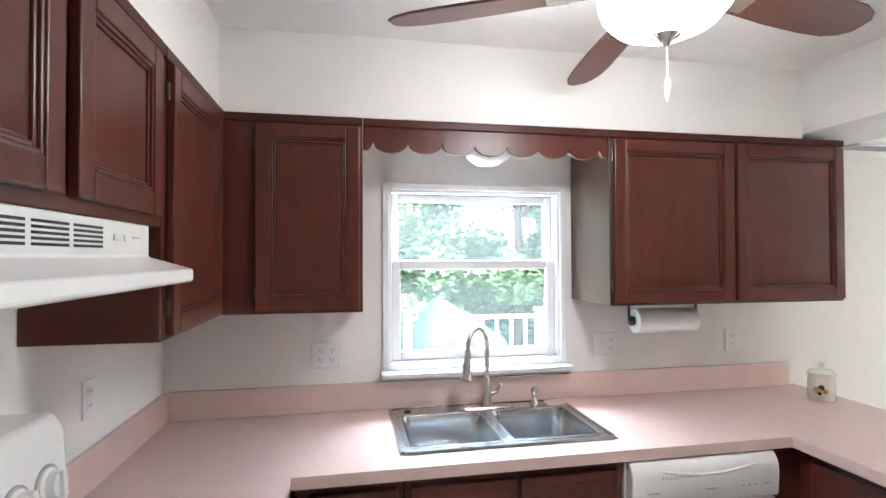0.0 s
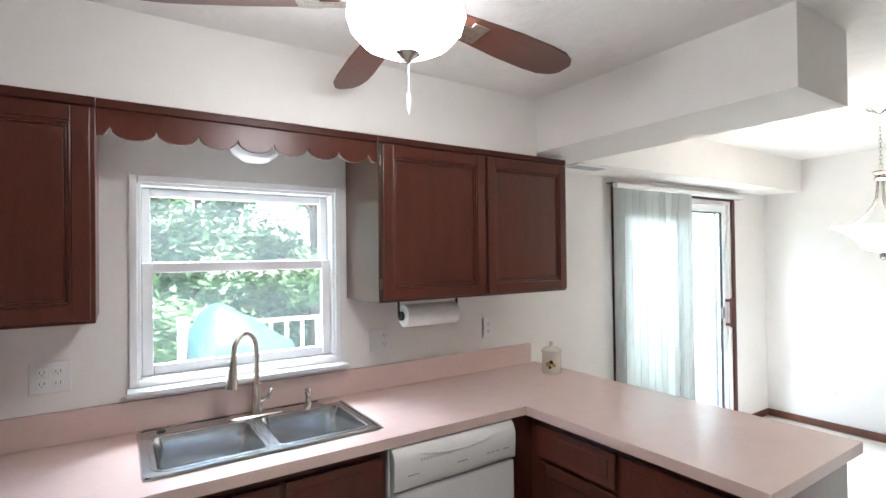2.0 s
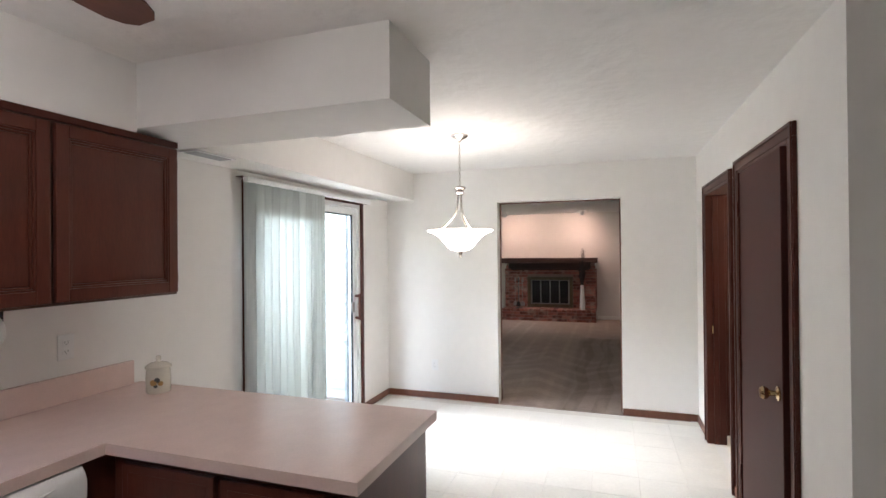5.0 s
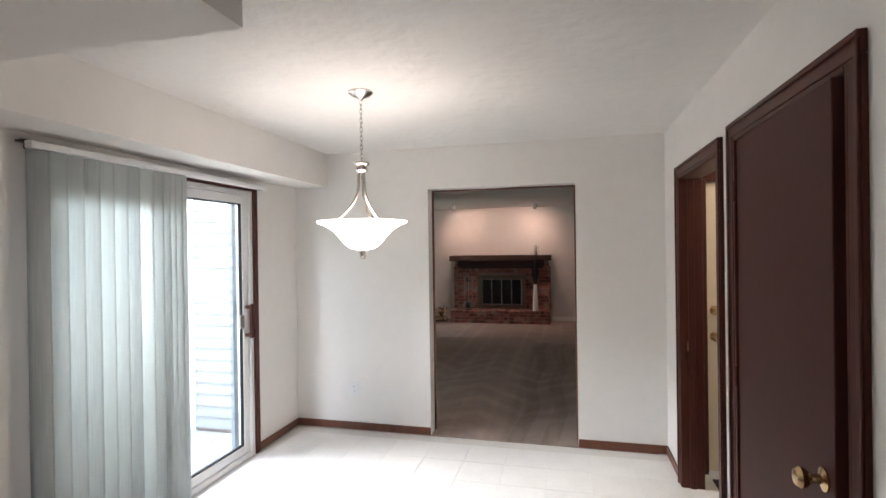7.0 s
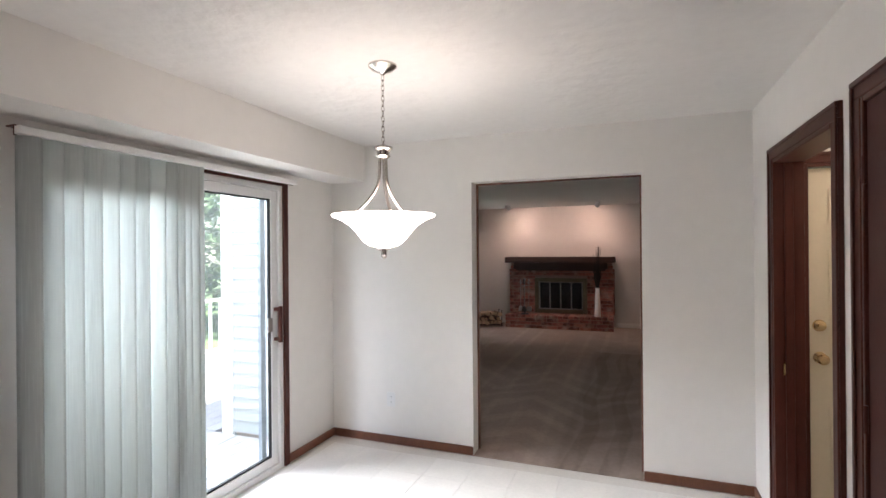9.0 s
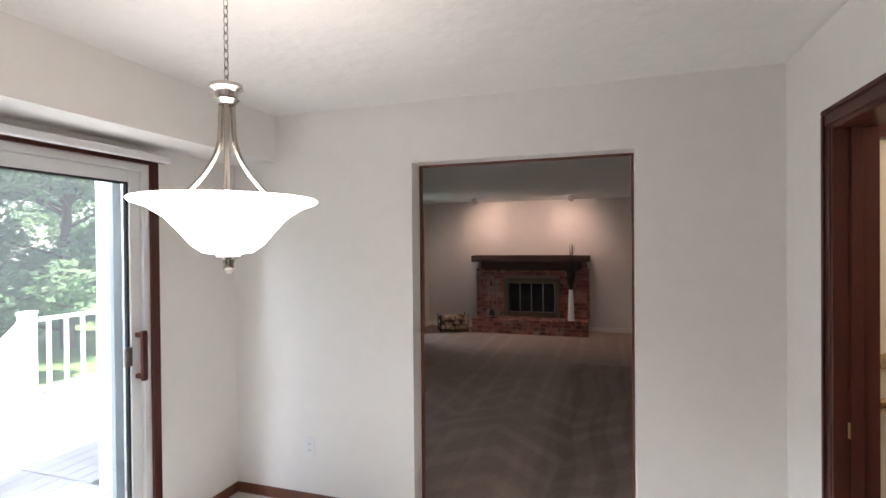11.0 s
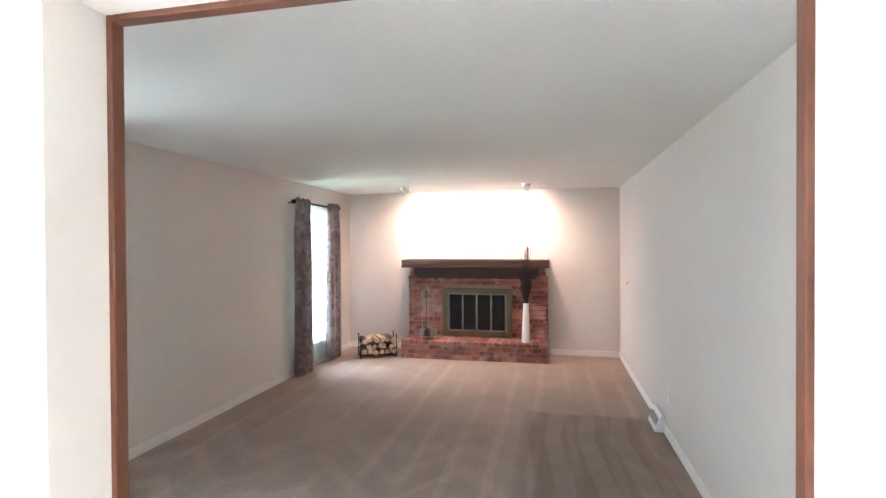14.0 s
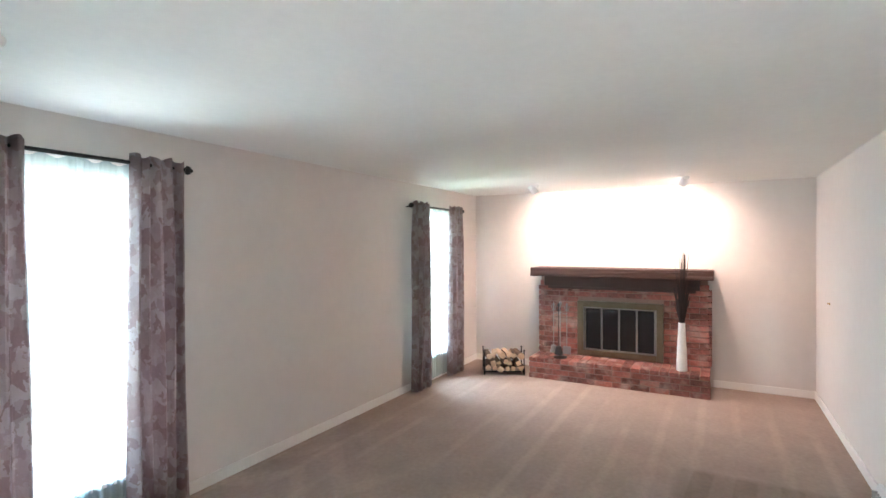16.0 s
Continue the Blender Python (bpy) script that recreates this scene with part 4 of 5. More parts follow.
def outlet(at, w, label, kinds, rz=0):
    """A cover plate w wide; kinds name what sits in it."""
    ob = root("wall_outlet", pose(*at, 0, 0, rz), label, "outlet")
    Shape().box((-w / 2, -0.006, -0.058), (w / 2, -0.0005, 0.058)).done("plate", WHITE, ob, bevel=0.003)
    for x, kind in kinds:
        if kind == "socket":
            for z in (-0.021, 0.021):
                Shape().box((x - 0.016, -0.0085, z - 0.014), (x + 0.016, -0.0062, z + 0.014)).done("socket", WHITE, ob, bevel=0.002)
                Shape().box((x - 0.008, -0.009, z - 0.004), (x - 0.006, -0.0083, z + 0.006)).box((x + 0.006, -0.009, z - 0.004), (x + 0.008, -0.0083, z + 0.006)).box((x - 0.0015, -0.009, z - 0.010), (x + 0.0015, -0.0083, z - 0.007)).done("slot", SLOT, ob)
        else:
            Shape().box((x - 0.005, -0.012, -0.010), (x + 0.005, -0.0062, 0.010)).done("toggle", WHITE, ob, bevel=0.002)
    return ob


outlet((-0.135, YW, 1.165), 0.125, "white double outlet above the counter", [(-0.024, "socket"), (0.024, "socket")])
outlet((1.21, YW, 1.165), 0.125, "white switch and outlet plate beside the window", [(-0.024, "switch"), (0.024, "socket")])
outlet((1.92, YW, 1.165), 0.075, "white single outlet above the counter", [(0, "socket")])
outlet((XL, 1.677, 1.183), 0.075, "white single outlet beside the stove", [(0, "socket")], 90)

# ---- paper towel, jar ----
roll = root("paper_towel_holder", (1.375, 2.08, UZ), "white paper towel roll on a dark holder under the cabinet", "paper towel")
s = Shape().tube([(-0.145, 0, -0.085), (0.155, 0, -0.085)], 0.055, 28)
s.done("paper_roll", PAPER, roll, bevel=0.004, smooth=True)
Shape().tube([(-0.17, 0, -0.0005), (-0.17, 0, -0.075), (-0.165, 0, -0.085), (-0.146, 0, -0.085)], 0.006, 8).turn([(0.0, -0.001), (0.02, -0.001), (0.02, -0.006), (0, -0.006)], (-0.17, 0, 0), 14).tube([(-0.162, 0, -0.085), (-0.150, 0, -0.085)], 0.022, 14).done("bracket", BLACK, roll, smooth=True)
Shape().tube([(0.17, 0, -0.0005), (0.17, 0, -0.085), (0.156, 0, -0.085)], 0.006, 8).done("arm", BLACK, roll, smooth=True)
jar = root("ceramic_jar", (2.175, 2.03, CT), "small cream ceramic jar with a painted motif and lid", "jar")
Shape().turn([(0, 0), (0.050, 0), (0.054, 0.006), (0.055, 0.07), (0.052, 0.108), (0.048, 0.118), (0, 0.118)], seg=28).done("pot", CERAMIC, jar, smooth=True)
Shape().turn([(0.058, 0.1185), (0.057, 0.128), (0.04, 0.141), (0.012, 0.148), (0.009, 0.155), (0.014, 0.165), (0.009, 0.175), (0, 0.177)], seg=28).done("lid", CERAMIC, jar, smooth=True)
for a, z, r, mt in ((205, 0.055, 0.016, OCHRE), (222, 0.066, 0.013, SLOT), (238, 0.050, 0.012, OCHRE), (215, 0.038, 0.009, SLOT)):
    m = Matrix.Translation((0.0545 * math.cos(radians(a)), 0.0545 * math.sin(radians(a)), z)) @ pose(0, 0, 0, 90, 0, a + 90)
    Shape().turn([(r, -0.0005), (r * 0.8, 0.0015), (0, 0.002)], seg=12).done("motif", mt, jar, m)

# ---- ceiling fan ----
fan = root("ceiling_fan", (0.71, 1.09, H), "ceiling fan with five walnut blades and a lit opal bowl", "ceiling fan")
Shape().turn([(0.0, 0), (0.085, 0), (0.085, -0.03), (0.06, -0.05), (0.115, -0.062), (0.13, -0.09), (0.125, -0.14), (0.085, -0.165), (0.085, -0.185), (0, -0.185)], seg=32).done("motor", CHROME, fan, smooth=True)
Shape().turn([(0.140, -0.188), (0.152, -0.20), (0.155, -0.22), (0.145, -0.252), (0.115, -0.285), (0.065, -0.308), (0.0, -0.314)], seg=40).turn([(0.140, -0.188), (0.0, -0.186)], seg=40).done("globe", GLOBE, fan, smooth=True)
Shape().turn([(0.034, -0.305), (0.036, -0.314), (0.020, -0.324), (0.010, -0.335), (0, -0.337)], seg=20).done("finial", CHROME, fan, smooth=True)
Shape().tube([(0.005, 0, -0.33), (0.005, 0, -0.415)], 0.0022, 6).tube([(0.005, 0, -0.415), (0.005, 0, -0.42), (0.005, 0, -0.455), (0.005, 0, -0.47)], [0.003, 0.006, 0.006, 0.002], 8).done("pull_chain", WHITE, fan, smooth=True)
blade = None
prof = [(0.17, 0.046), (0.25, 0.053), (0.40, 0.066), (0.55, 0.070), (0.63, 0.066), (0.68, 0.050), (0.708, 0.026)]
for k in range(5):
    m = pose(0, 0, -0.180, 0, 0, 8.5 + 72 * k) @ pose(0, 0, 0, -12, 0, 0)
    if blade is None:
        blade = Shape().prism([(x, -w) for x, w in prof] + [(x, w) for x, w in prof[::-1]], -0.004, 0.004, "z").done("blade", BLADE, fan, m, bevel=0.002)
        bracket = Shape().box((0.10, -0.022, -0.012), (0.26, 0.022, -0.0045)).box((0.22, -0.04, -0.011), (0.28, 0.04, -0.0045)).done("blade_bracket", CHROME, fan, m, bevel=0.003)
    else:
        for src in (blade, bracket):
            o = src.copy()
            scene.collection.objects.link(o)
            o.matrix_basis = m

# ---- pendant ----
pend = root("pendant_lamp", (3.825, 0.98, H), "brushed nickel pendant with a lit alabaster bowl shade", "pendant lamp")
Shape().turn([(0.0, 0), (0.066, 0), (0.066, -0.008), (0.05, -0.022), (0.02, -0.034), (0.008, -0.045), (0, -0.046)], seg=28).done("canopy", CHROME, pend, smooth=True)
s = Shape()
z = -0.045
k = 0
while z > -0.375:
    pts = []
    for q in range(11):
        a = 2 * math.pi * q / 10
        u, v = 0.007 * math.cos(a), 0.016 * math.sin(a)
        pts.append((u, 0, z - 0.014 + v) if k % 2 else (0, u, z - 0.014 + v))
    s.tube(pts, 0.0018, 5)
    z -= 0.024
    k += 1
s.done("chain", CHROME, pend, smooth=True)
Shape().turn([(0, -0.372), (0.02, -0.374), (0.042, -0.382), (0.044, -0.392), (0.03, -0.402), (0.028, -0.418), (0.034, -0.424), (0.024, -0.436), (0, -0.437)], seg=28).done("hub", CHROME, pend, smooth=True)
for k in range(3):
    a0 = radians(100 + 120 * k)
    pts = []
    for q in range(13):
        f = q / 12
        r = 0.016 + 0.012 * f + 0.115 * max(0, f - 0.35) ** 1.9 / 0.65 ** 1.9
        pts.append((r * math.cos(a0), r * math.sin(a0), -0.43 - 0.262 * f))
    Shape().tube(pts, 0.0075, 10).done("arm", CHROME, pend, smooth=True)
Shape().turn([(0.240, -0.700), (0.234, -0.707), (0.198, -0.720), (0.155, -0.748), (0.120, -0.787), (0.092, -0.822), (0.062, -0.843), (0.0, -0.850)], seg=48).done("shade", SHADE, pend, smooth=True, thick=0.006)
Shape().turn([(0.03, -0.846), (0.034, -0.856), (0.016, -0.866), (0.012, -0.88), (0.016, -0.89), (0.008, -0.902), (0, -0.905)], seg=20).done("finial", CHROME, pend, smooth=True)

vent = root("ceiling_vent", (2.56, 2.08, SOF + 0.015), "grey metal air vent under the soffit", "vent")
s = Shape().box((-0.15, -0.06, -0.008), (0.15, -0.045, -0.0005)).box((-0.15, 0.045, -0.008), (0.15, 0.06, -0.0005)).box((-0.15, -0.045, -0.008), (-0.135, 0.045, -0.0005)).box((0.135, -0.045, -0.008), (0.15, 0.045, -0.0005))
s.done("frame", WHITE, vent, bevel=0.002)
for k in range(6):
    Shape().box((-0.135, -0.002, -0.008), (0.135, 0.002, 0.006)).done("louvre", GREYP, vent, Matrix.Translation((0, -0.037 + 0.015 * k, -0.003)) @ pose(0, 0, 0, 50, 0, 0))

# ---- living room: windows and curtains ----


def living_window(name, x0, x1):
    ob = structure(root(name, ((x0 + x1) / 2, YA, 0.33), "", "window"), "white living room window behind sheers", "window")
    c = (x0 + x1) / 2
    ring(x0 + 0.001, x1 - 0.001, 0.331, 2.129, 0.05, 0.03, 0.12, c, 0.33).done("frame", WHITE, ob, bevel=0.004)
    Shape().box((x0 + 0.05 - c, 0.05, 0.88), (x1 - 0.05 - c, 0.1, 0.925)).done("meeting_rail", WHITE, ob, bevel=0.004)
    p = Shape().box((x0 + 0.05 - c, 0.075, 0.05), (x1 - 0.05 - c, 0.081, 1.75)).done("pane", GLASS, ob)
    p.visible_shadow = False
    Shape().box((x0 - 0.02 - c, -0.05, -0.03), (x1 + 0.02 - c, 0.03, -0.002)).done("sill", WHITE, ob, bevel=0.005)
    return ob


def cloth(w, top, bottom, folds, depth, seed, flare=1.0, steps=14):
    """A gathered cloth w wide, hanging from top to bottom in uneven folds."""
    s, rnd = Shape(), random.Random(seed)
    ph = [rnd.uniform(0, 6.28) for _ in range(4)]
    n = folds * 8
    rows = []
    for j in range(steps + 1):
        f = j / steps
        z = top + (bottom - top) * f
        row = []
        for i in range(n + 1):
            u = i / n
            d = depth * (0.55 + 0.45 * min(1, f * 5)) * (math.sin(2 * math.pi * folds * u + ph[0] + 0.5 * math.sin(3 * f + ph[1])) + 0.35 * math.sin(2 * math.pi * folds * 0.43 * u + ph[2] + f))
            wide = w * (1 + (flare - 1) * f)
            row.append(s.bm.verts.new(((u - 0.5) * wide + 0.006 * math.sin(7 * u + 5 * f + ph[3]), d, z + 0.012 * math.sin(19 * u + ph[1]) * (f == 0))))
        rows.append(row)
    for a, b in zip(rows, rows[1:]):
        for k in range(n):
            s.bm.faces.new((a[k], a[k + 1], b[k + 1], b[k]))
    return s


def curtain_set(x0, x1, w0, w1, zr, seed):
    y = YA - 0.115
    rod = root("curtain_rod", ((x0 + x1) / 2, y, zr), "black iron curtain rod with carved finials", "curtain rod", "curtain rods")
    h = (x1 - x0) / 2
    Shape().tube([(-h, 0, 0), (h, 0, 0)], 0.012, 12).done("pole", BLACK, rod, smooth=True)
    for sgn in (-1, 1):
        m = Matrix.Translation((sgn * h, 0, 0)) @ pose(0, 0, 0, 0, 90 * sgn, 0)
        Shape().turn([(0.014, 0), (0.02, 0.008), (0.012, 0.016), (0.03, 0.035), (0.026, 0.05), (0.010, 0.06), (0.012, 0.068), (0, 0.078)], seg=14).done("finial", BLACK, rod, m, smooth=True)
        Shape().tube([(sgn * (h - 0.03), 0, 0), (sgn * (h - 0.03), 0.113, -0.01)], 0.007, 8).done("bracket", BLACK, rod, smooth=True)
    for k, (a, b) in enumerate(((x0 + 0.0, w0), (w1, x1 - 0.0))):
        o = cloth(b - a, zr + 0.045, 0.03, 5, 0.036, seed + k, 1.12).done("curtain", CURTAIN, None, ((a + b) / 2, y - 0.03, 0), smooth=True, thick=0.003)
        tagged(o, "taupe curtain panel with a silvery block print", "curtain", "living room curtains")
    mid = (w0 + w1) / 2
    for k, (a, b) in enumerate(((w0 - 0.12, mid + 0.05), (mid - 0.05, w1 + 0.12))):
        o = cloth(b - a, zr - 0.01, 0.05, 7, 0.010, seed + 10 + k).done("sheer_curtain", SHEER, None, ((a + b) / 2, y + 0.06, 0), smooth=True)
        tagged(o, "pale teal sheer curtain in front of the window", "sheer curtain", "sheers")


living_window("window_2", 6.34, 7.36)
living_window("window_3", 10.44, 11.34)
curtain_set(6.24, 7.43, 6.59, 7.09, 2.205, 3)
curtain_set(10.22, 11.44, 10.56, 11.06, 2.165, 8)

# ---- fireplace ----
FX, FY0, FY1, HX, HZ = 11.97, 0.285, 2.31, 11.555, 0.262
fire = root("fireplace", (12.0, 1.297, 0), "red brick fireplace with raised hearth and dark wooden mantel", "fireplace")
s = Shape()
oy, ox = 1.297, 12.0
BY0, BY1, BZ0, BZ1 = 0.80, 1.77, 0.30, 0.955
for lo, hi in (((FX + 0.02, FY0 + 0.012, HZ - 0.02), (XF - 0.001, BY0, 1.285)), ((FX + 0.02, BY1, HZ - 0.02), (XF - 0.001, FY1 - 0.012, 1.285)), ((FX + 0.02, BY0, BZ1), (XF - 0.001, BY1, 1.285)), ((FX + 0.02, BY0, HZ - 0.02), (XF - 0.001, BY1, BZ0)), ((HX + 0.012, FY0 - 0.01, 0.004), (XF - 0.001, FY1 + 0.005, HZ - 0.012))):
    s.box((lo[0] - ox, lo[1] - oy, lo[2]), (hi[0] - ox, hi[1] - oy, hi[2]))
s.done("masonry", MORTAR, fire)
s = Shape().box((11.78 - ox, 0.235 - oy, 1.296), (XF - 0.001 - ox, 2.385 - oy, 1.408))
bmesh.ops.subdivide_edges(s.bm, edges=s.bm.edges[:], cuts=6, use_grid_fill=True)
rnd = random.Random(5)
for v in s.bm.verts:
    v.co += Vector([rnd.uniform(-0.004, 0.004) for _ in range(3)])
s.done("mantel_beam", MANTEL, fire, bevel=0.006)
s = Shape().box((11.90 - ox, 0.38 - oy, 1.165), (FX + 0.019 - ox, 2.23 - oy, 1.291)).box((11.92 - ox, 0.42 - oy, 1.13), (FX + 0.019 - ox, 2.19 - oy, 1.165))
s.done("mantel_apron", MANTEL, fire, bevel=0.008)
s = Shape()
def ringx(x0, x1, y0, y1, z0, z1, w):
    for lo, hi in (((y0, z0), (y0 + w, z1)), ((y1 - w, z0), (y1, z1)), ((y0 + w, z0), (y1 - w, z0 + w)), ((y0 + w, z1 - w), (y1 - w, z1))):
        s.box((x0 - ox, lo[0] - oy, lo[1]), (x1 - ox, hi[0] - oy, hi[1]))
ringx(FX - 0.035, FX + 0.05, BY0 - 0.03, BY1 + 0.03, BZ0 - 0.025, BZ1 + 0.025, 0.075)
s.done("door_surround", IRON, fire, bevel=0.006)
s = Shape()
ringx(FX - 0.02, FX + 0.02, BY0 + 0.046, BY1 - 0.046, BZ0 + 0.051, BZ1 - 0.051, 0.016)
dwid = (BY1 - BY0 - 0.124) / 4
for k in range(1, 4):
    y = BY0 + 0.062 + dwid * k
    s.box((FX - 0.022 - ox, y - 0.010 - oy, BZ0 + 0.067), (FX + 0.02 - ox, y + 0.010 - oy, BZ1 - 0.067))
s.done("door_frame", PEWTER, fire, bevel=0.003)
for k in range(4):
    y = BY0 + 0.062 + dwid * k
    Shape().box((FX - 0.002 - ox, y + 0.012 - oy, BZ0 + 0.067), (FX + 0.006 - ox, y + dwid - 0.012 - oy, BZ1 - 0.067)).done("glass_door", SOOT, fire)
Shape().box((FX + 0.03 - ox, BY0 + 0.02 - oy, BZ0), (XF - 0.02 - ox, BY1 - 0.02 - oy, BZ0 + 0.01)).done("firebox_floor", SOOT, fire)

# fireplace tools
tools = root("fireplace_tools", (11.70, 1.96, HZ + 0.004), "pewter fireplace tool set on a stand", "fireplace tools")
Shape().turn([(0, 0), (0.085, 0), (0.085, 0.01), (0.06, 0.018), (0.012, 0.025), (0.008, 0.05), (0, 0.05)], seg=24).done("base", BLACK, tools, smooth=True)
Shape().tube([(0, 0, 0.03), (0, 0, 0.68)], 0.007, 8).turn([(0, 0.66), (0.02, 0.68), (0.02, 0.70), (0, 0.73)], seg=12).tube([(0, -0.09, 0.56), (0, 0, 0.575), (0, 0.09, 0.56)], 0.005, 8).tube([(-0.08, 0, 0.56), (0, 0, 0.575)], 0.005, 8).done("stand", PEWTER, tools, smooth=True)
for k, (x, y) in enumerate(((0, -0.085), (0, 0.085), (-0.075, 0))):
    s = Shape().tube([(x, y, 0.14), (x, y, 0.60)], 0.005, 8).turn([(0, 0.60), (0.012, 0.61), (0.009, 0.65), (0.016, 0.68), (0.0, 0.71)], (x, y, 0), 12)
    s.tube([(x, y - 0.03, 0.66), (x, y - 0.02, 0.61), (x, y, 0.60), (x, y + 0.02, 0.61), (x, y + 0.03, 0.66)], 0.004, 6)
    if k == 0:
        s.box((x - 0.006, y - 0.05, 0.05), (x + 0.006, y + 0.05, 0.15))
    elif k == 1:
        s.turn([(0.0, 0.16), (0.03, 0.15), (0.045, 0.06), (0, 0.06)], (x, y, 0), 14)
    else:
        s.turn([(0, 0.17), (0.035, 0.15), (0.055, 0.055), (0, 0.055)], (x, y, 0), 14)
    s.done("tool", PEWTER if k < 2 else BLACK, tools, smooth=True)

# vase with twigs
vase = root("floor_vase", (11.70, 0.555, HZ + 0.004), "tall white tapered vase with dark twigs", "vase")
Shape().turn([(0, 0), (0.058, 0), (0.060, 0.01), (0.050, 0.25), (0.038, 0.50), (0.036, 0.545), (0.030, 0.545), (0.030, 0.50), (0, 0.49)], seg=28).done("vase_body", VASE, vase, smooth=True)
s, rnd = Shape(), random.Random(4)
for k in range(120):
    a, sp = rnd.uniform(0, 6.28), rnd.uniform(0.005, 0.075)
    hgt = rnd.uniform(0.75, 1.0) if k < 100 else rnd.uniform(1.12, 1.40)
    pts = []
    for q in range(6):
        f = q / 5
        r = 0.018 + sp * f ** 1.4 + rnd.uniform(-0.004, 0.004)
        pts.append((min(r * math.cos(a), 0.16), r * math.sin(a), 0.50 + (hgt - 0.50) * f))
    s.tube(pts, [0.0045, 0.0045, 0.0042, 0.004, 0.0035, 0.002], 4)
s.done("twigs", TWIG, vase, smooth=True)

# logs in a holder
logs = root("log_holder", pose(11.62, 2.71, 0.004, 0, 0, -62), "black iron log holder filled with split logs", "log holder")
s = Shape()
for x in (-0.26, 0.26):
    for y in (-0.13, 0.13):
        s.tube([(x, y, 0), (x, y, 0.30)], 0.009, 8).turn([(0, 0.30), (0.018, 0.31), (0.0, 0.335)], (x, y, 0), 8)
    s.tube([(x, -0.13, 0.04), (x, 0.13, 0.04)], 0.008, 8).tube([(x, -0.13, 0.23), (x, 0.13, 0.23)], 0.008, 8)
for y in (-0.13, 0.13):
    s.tube([(-0.26, y, 0.04), (0.26, y, 0.04)], 0.008, 8)
s.done("rack", BLACK, logs, smooth=True)
rnd = random.Random(11)
for row in range(3):
    for k in range(6 - row % 2):
        x = -0.205 + 0.082 * k + 0.04 * (row % 2)
        z = 0.092 + 0.078 * row
        r = rnd.uniform(0.034, 0.056)
        L = rnd.uniform(0.15, 0.21)
        z += rnd.uniform(-0.006, 0.012)
        cuts = rnd.choice((3, 4, 4, 5, 8))
        a0 = rnd.uniform(0, 6.28)
        outline = [(x + r * math.cos(a0 + 6.283 * q / cuts) * rnd.uniform(0.9, 1.1), z + r * math.sin(a0 + 6.283 * q / cuts) * rnd.uniform(0.9, 1.1)) for q in range(cuts)]
        o = Shape().prism(outline, -L, L, "y").done("log", BARK, logs, pose(0, rnd.uniform(-0.02, 0.02), 0, rnd.uniform(-3, 3), 0, rnd.uniform(-6, 6)), bevel=0.004)
        o.data.materials.append(CUT)
        for p in o.data.polygons:
            if abs(p.normal.y) > 0.9 or rnd.random() < 0.4:
                p.material_index = 1

# ceiling spots, smoke detector, register, wall stop
for y, t in ((2.2, 1), (0.52, -1)):
    sp = root("ceiling_spot", (11.38, y, H), "small white ceiling spotlight aimed at the wall", "spotlight", "spots above the fireplace")
    Shape().turn([(0, 0), (0.06, 0), (0.06, -0.012), (0.012, -0.02), (0.010, -0.05), (0, -0.05)], seg=24).done("mount", WHITE, sp, smooth=True)
    m = Matrix.Translation((0, 0, -0.055)) @ Vector((0, 0, 1)).rotation_difference(Vector((0.78, -0.4 * t, -0.62))).to_matrix().to_4x4()
    Shape().turn([(0, -0.075), (0.03, -0.073), (0.04, -0.05), (0.045, 0.03), (0.041, 0.03), (0.036, 0.0), (0, 0.0)], seg=24).done("head", WHITE, sp, m, smooth=True)
    Shape().turn([(0.035, 0.003), (0.03, 0.008), (0, 0.010)], seg=24).done("lamp_face", LENS, sp, m, smooth=True)
sd = root("smoke_detector", (6.15, 2.42, H), "white round smoke detector on the ceiling", "smoke detector")
Shape().turn([(0, 0), (0.07, 0), (0.07, -0.012), (0.06, -0.032), (0.03, -0.036), (0, -0.036)], seg=32).done("cover", WHITE, sd, smooth=True)
reg = root("wall_register", (9.42, YB + 0.0145, 0.09), "white metal floor register at the baseboard", "register")
Shape().prism([(0, -0.08), (0.075, -0.08), (0.02, 0.07), (0, 0.07)], -0.16, 0.16, "x").done("body", WHITE, reg, bevel=0.003)
s = Shape()
for k in range(7):
    s.box((-0.13 + 0.04 * k, 0.03, -0.05), (-0.115 + 0.04 * k, 0.062, 0.03))
s.done("slots", GREYP, reg)
nail = root("wall_hook", (11.40, YB, 1.13), "small brass hook in the wall", "hook")
Shape().turn([(0.012, 0), (0.012, 0.004), (0.005, 0.008), (0.009, 0.02), (0, 0.024)], seg=14).done("hook", BRASS, nail, pose(0, 0, 0, -90, 0, 0), smooth=True)
outlet((9.15, YB, 0.36), 0.075, "white outlet low on the living room wall", [(0, "socket")], 180)
outlet((XD, 1.75, 0.36), 0.075, "white outlet low on the dining wall", [(0, "socket")], -90)

# ---- outdoors ----
s = Shape()
s.box((-40, YW + 0.13, -0.9), (50, 60, -0.75))
structure(s.done("ground", GRASS), "green lawn behind the house", "ground")
slab("ground_front", (-40, -60, -0.9), (50, YW + 0.13, -0.75), GRASS, "green lawn before the house", "ground")

